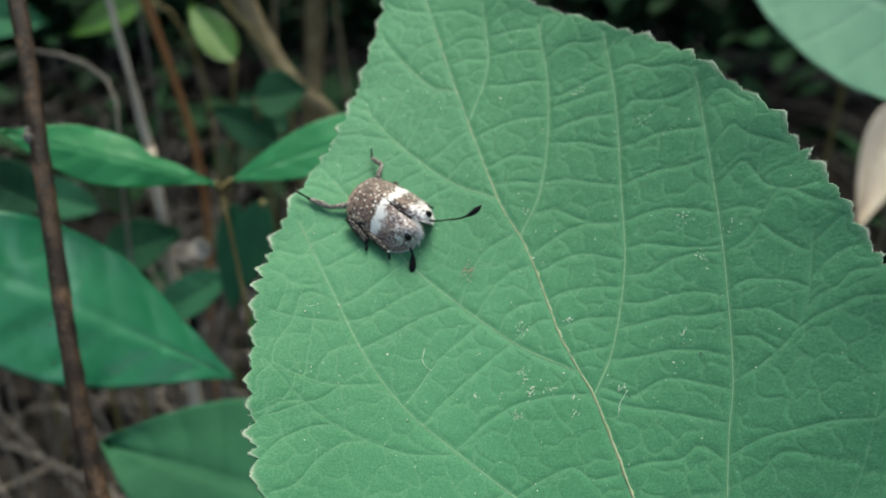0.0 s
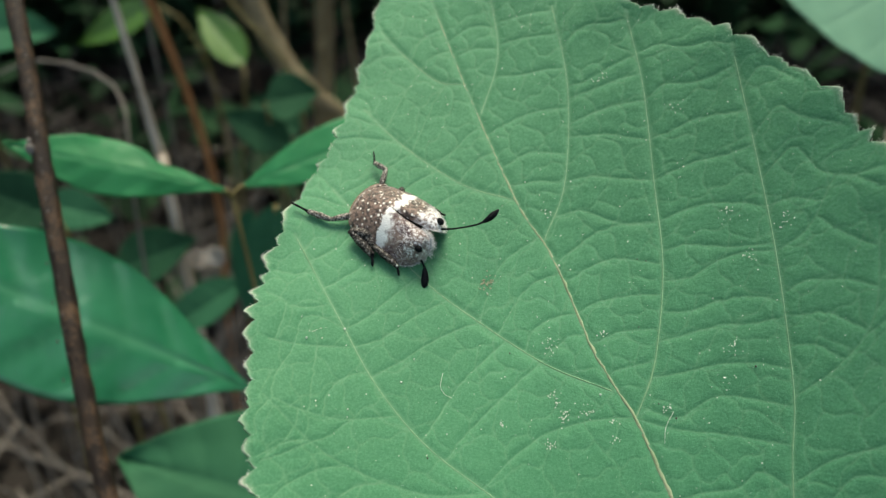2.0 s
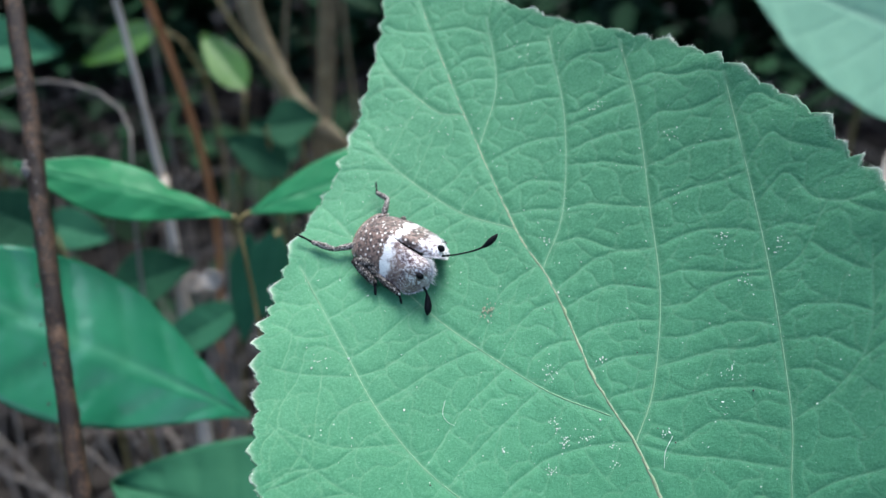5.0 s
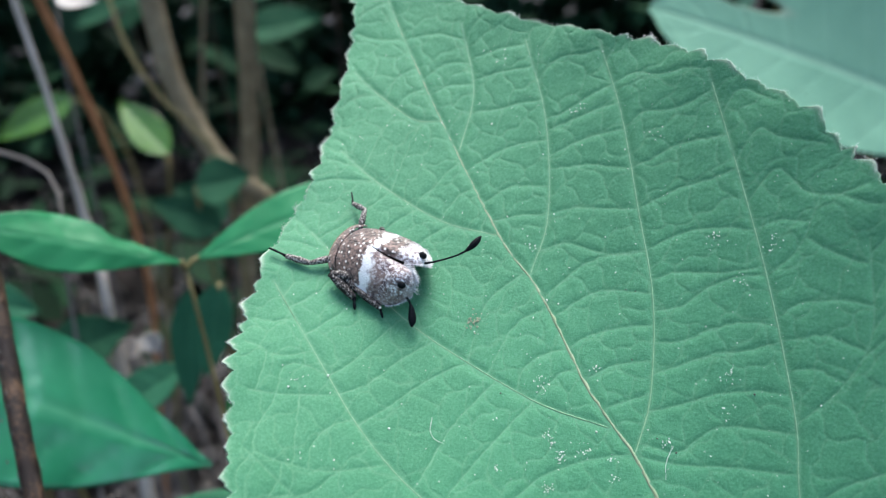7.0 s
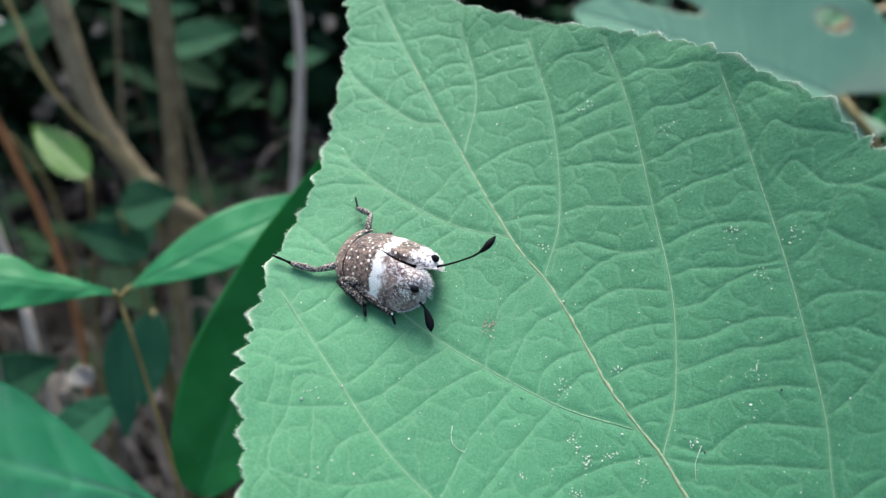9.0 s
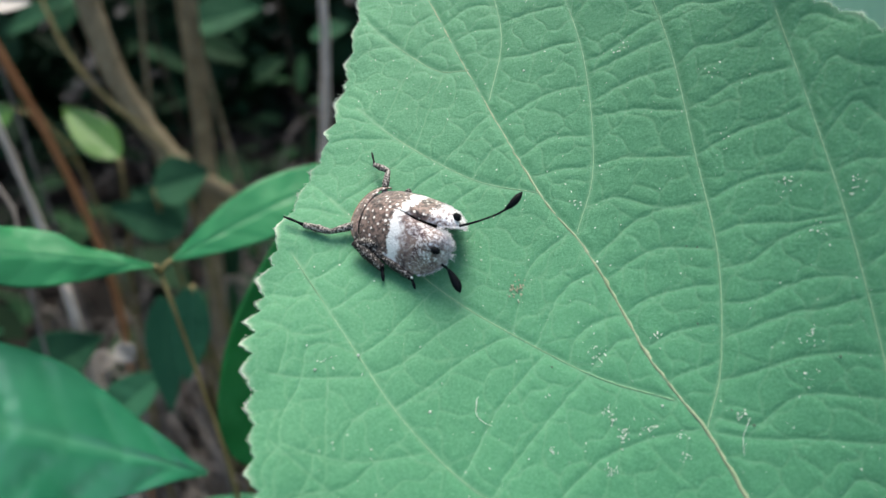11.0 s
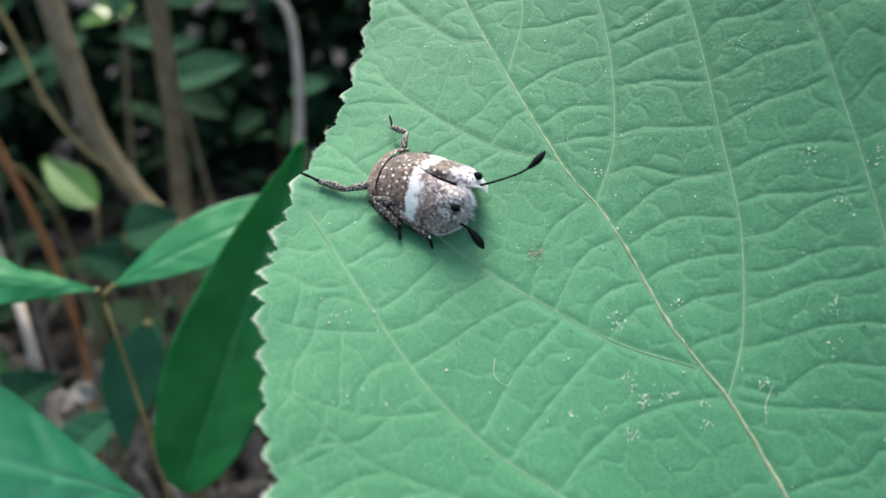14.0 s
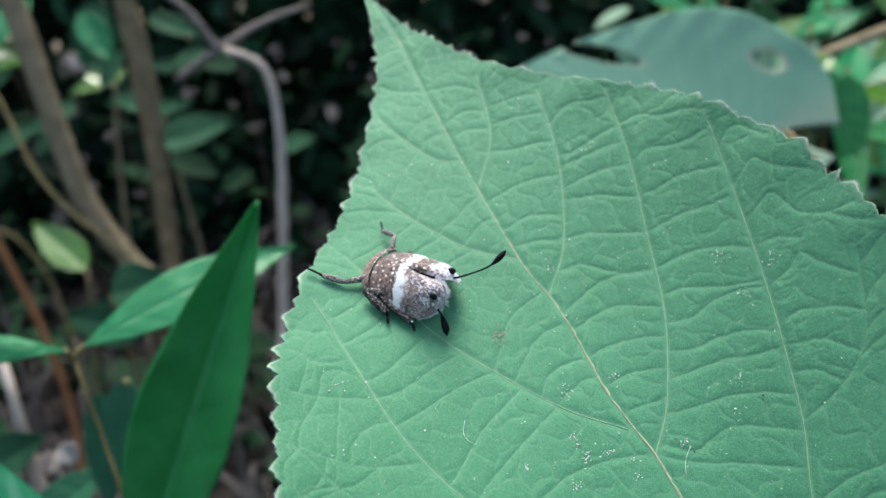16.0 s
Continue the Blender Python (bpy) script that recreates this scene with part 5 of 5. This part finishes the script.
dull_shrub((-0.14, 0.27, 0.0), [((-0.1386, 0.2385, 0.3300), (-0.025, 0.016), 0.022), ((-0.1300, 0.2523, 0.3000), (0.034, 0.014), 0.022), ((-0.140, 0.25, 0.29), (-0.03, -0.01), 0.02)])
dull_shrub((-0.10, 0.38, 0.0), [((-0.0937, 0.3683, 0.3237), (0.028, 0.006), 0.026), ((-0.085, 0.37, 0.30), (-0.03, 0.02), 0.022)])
far = tagged(new("tall_shrub"), "shrub with teal and lime green leaves, in shade behind the trunks", "shrub")
part("stem", tube([(-0.16, 0.70, 0.0), (-0.155, 0.70, 0.25), (-0.125, 0.69, 0.44), (-0.12, 0.69, 0.52)], [0.003, 0.0022, 0.0012], 8, 24), GREY_BARK, far)
part("stem", tube([(-0.08, 0.74, 0.0), (-0.10, 0.73, 0.3), (-0.105, 0.75, 0.47)], [0.003, 0.002, 0.0012], 8, 24), GREY_BARK, far)
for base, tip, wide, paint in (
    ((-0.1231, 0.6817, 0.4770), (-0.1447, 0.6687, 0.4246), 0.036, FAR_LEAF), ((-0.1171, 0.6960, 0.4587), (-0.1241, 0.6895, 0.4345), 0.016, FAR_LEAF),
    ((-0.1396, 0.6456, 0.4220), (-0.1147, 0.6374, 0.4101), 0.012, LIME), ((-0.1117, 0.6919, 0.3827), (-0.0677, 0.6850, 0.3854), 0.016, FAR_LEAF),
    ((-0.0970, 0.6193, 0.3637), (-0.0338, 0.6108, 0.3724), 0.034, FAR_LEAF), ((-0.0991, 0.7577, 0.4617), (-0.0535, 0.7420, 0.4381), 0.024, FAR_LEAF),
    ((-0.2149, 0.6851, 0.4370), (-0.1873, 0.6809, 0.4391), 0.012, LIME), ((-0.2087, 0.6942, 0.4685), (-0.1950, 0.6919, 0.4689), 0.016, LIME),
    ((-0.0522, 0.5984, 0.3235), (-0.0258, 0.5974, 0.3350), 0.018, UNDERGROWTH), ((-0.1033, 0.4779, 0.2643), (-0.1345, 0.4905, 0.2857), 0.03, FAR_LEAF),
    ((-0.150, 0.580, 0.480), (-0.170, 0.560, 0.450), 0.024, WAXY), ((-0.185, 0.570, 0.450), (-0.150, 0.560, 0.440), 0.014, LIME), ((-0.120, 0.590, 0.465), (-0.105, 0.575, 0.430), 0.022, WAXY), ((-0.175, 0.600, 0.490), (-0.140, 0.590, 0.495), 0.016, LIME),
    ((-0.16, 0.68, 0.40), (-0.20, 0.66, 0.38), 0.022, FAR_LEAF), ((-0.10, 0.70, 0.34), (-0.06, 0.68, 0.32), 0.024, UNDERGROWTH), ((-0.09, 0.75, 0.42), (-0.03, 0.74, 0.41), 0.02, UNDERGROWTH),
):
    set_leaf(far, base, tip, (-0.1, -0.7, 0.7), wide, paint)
rng = np.random.default_rng(21)
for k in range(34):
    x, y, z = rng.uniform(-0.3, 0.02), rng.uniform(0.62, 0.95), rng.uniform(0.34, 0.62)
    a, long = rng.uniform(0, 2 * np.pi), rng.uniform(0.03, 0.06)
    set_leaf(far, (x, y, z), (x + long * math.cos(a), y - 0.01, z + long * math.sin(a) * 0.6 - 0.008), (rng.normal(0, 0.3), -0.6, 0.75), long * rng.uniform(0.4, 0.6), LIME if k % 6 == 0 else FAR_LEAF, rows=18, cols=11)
for x, y, z in ((-0.24, 0.78, 0.50), (-0.03, 0.80, 0.55), (-0.18, 0.85, 0.60)):
    part("stem", tube([(x * 0.8, y, 0.0), (x * 0.9, y + 0.01, z * 0.6), (x, y, z)], [0.0024, 0.0015, 0.001], 8, 20), DARK_BARK, far)
lit = tagged(new("leafy_shrub"), "shrub with light green leaves, in open light behind the pale leaf", "shrub")
for x, y, z in ((0.28, 0.52, 0.41), (0.31, 0.48, 0.42), (0.37, 0.52, 0.43), (0.315, 0.40, 0.40), (0.35, 0.43, 0.42), (0.30, 0.39, 0.37)):
    part("stem", tube([(x * 1.05, y, 0.0), (x * 1.02, y + 0.01, z * 0.6), (x, y, z)], [0.003, 0.002, 0.0012], 8, 20), STALK, lit)
    for k in range(13):
        u, v, w = x + rng.normal(0, 0.03), y + rng.normal(0, 0.03), z + 0.02 - rng.uniform(0, 0.1)
        a, long = rng.uniform(0, 2 * np.pi), rng.uniform(0.025, 0.05)
        set_leaf(lit, (u, v, w), (u + long * math.cos(a), v - 0.012, w + long * math.sin(a) * 0.6 - 0.01), (rng.normal(0, 0.3), -0.5, 0.85), long * rng.uniform(0.4, 0.65), (PALE_FOLIAGE, WAXY, PALE_FOLIAGE, LIME)[k % 4], rows=18, cols=11)
for spot, turn in (((-0.1220, 0.2602, 0.3026), 0.3), ((-0.0967, 0.2607, 0.3035), 1.2), ((-0.1041, 0.2711, 0.2959), 2.0)):
    flake = tagged(new("leaf_scrap"), "scrap of bleached dead leaf caught on a twig", "leaf scrap", "leaf scraps")
    set_leaf(flake, spot, (spot[0] + 0.010 * math.cos(turn), spot[1], spot[2] - 0.008), (0, -0.8, 0.5), 0.008, TAN, "scrap", fold=0.5)
    part("twig", tube([spot, (spot[0] + 0.004, spot[1] + 0.004, 0.2), (spot[0] + 0.01, spot[1] + 0.01, 0.0)], [0.0005, 0.0009], 6, 14), DRY_TWIG, flake)
husk = tagged(new("dead_leaf"), "bleached dead leaf caught among the stems", "leaf")
set_leaf(husk, (-0.1247, 0.3285, 0.4190), (-0.1090, 0.3255, 0.4165), (0, -0.8, 0.5), 0.010, TAN, "blade", fold=0.4)
part("leaf_stalk", tube([(-0.1247, 0.3285, 0.4190), (-0.128, 0.330, 0.40), (-0.130, 0.335, 0.2), (-0.13, 0.335, 0.0)], [0.0005, 0.0009], 6, 14), DRY_TWIG, husk)
low = tagged(new("low_plant"), "low plant with one broad dull green leaf", "plant")
part("stem", tube([(-0.02, 0.125, 0.0), (-0.022, 0.127, 0.2), (-0.024, 0.128, 0.296)], [0.0015, 0.001], 8, 16), STALK, low)
set_leaf(low, (-0.024, 0.126, 0.305), (-0.0860, 0.1445, 0.3094), (0.05, -0.55, 0.83), 0.044, DULL, fold=0.02)


# ---- what moves ----
def motions():
    walk(twig, [(t, pose(x, 0, 0)) for t, x in ((0, 0), (3, -0.0005), (5.5, -0.0034), (7, -0.0027), (8, -0.0028), (11, -0.012), (16, -0.012))])
    walk(LEAF, [(t, pose(*row)) for t, *row in LEAF_ROWS])
    u, v = -12.3, 8.8
    e = 0.5
    z = leaf_height(u, v)
    normal = Vector((-(leaf_height(u + e, v) - leaf_height(u - e, v)) / (2 * e), -(leaf_height(u, v + e) - leaf_height(u, v - e)) / (2 * e), 1)).normalized()
    along = Vector((0.632, -0.775, 0))
    along = (along - normal * along.dot(normal)).normalized()
    turn = Matrix((along, normal.cross(along), normal)).transposed().to_4x4()
    seat = Matrix.Translation((u / 1000, v / 1000, z / 1000)) @ turn
    walk(HOPPER, [(t, pose(*row) @ seat) for t, *row in LEAF_ROWS])
    # the wings hang lower at first, then lift a little
    for wing in WINGS:
        walk(wing, [(t, pose(-0.0042, 0, 0.0038) @ pose(0, 0, 0, 0, nod, 0) @ pose(0.0042, 0, -0.0038)) for t, nod in ((0, 8.5), (3, 8), (5.5, 3.5), (6.5, 0.5), (8, 0), (13, -1), (16, -3))])
    # the hanging filament is drawn in under the wing
    walk(TAIL, [(t, pose(0.004, -0.0027, 0.0026) @ pose(0, 0, 0, 0, down, inward) @ pose(-0.004, 0.0027, -0.0026)) for t, down, inward in ((0, 0, 0), (7, 2, 0), (8, 3, 4), (10.5, 2, 20), (13, 2, 32), (14.5, 8, 38), (16, 34, 30))])


motions()
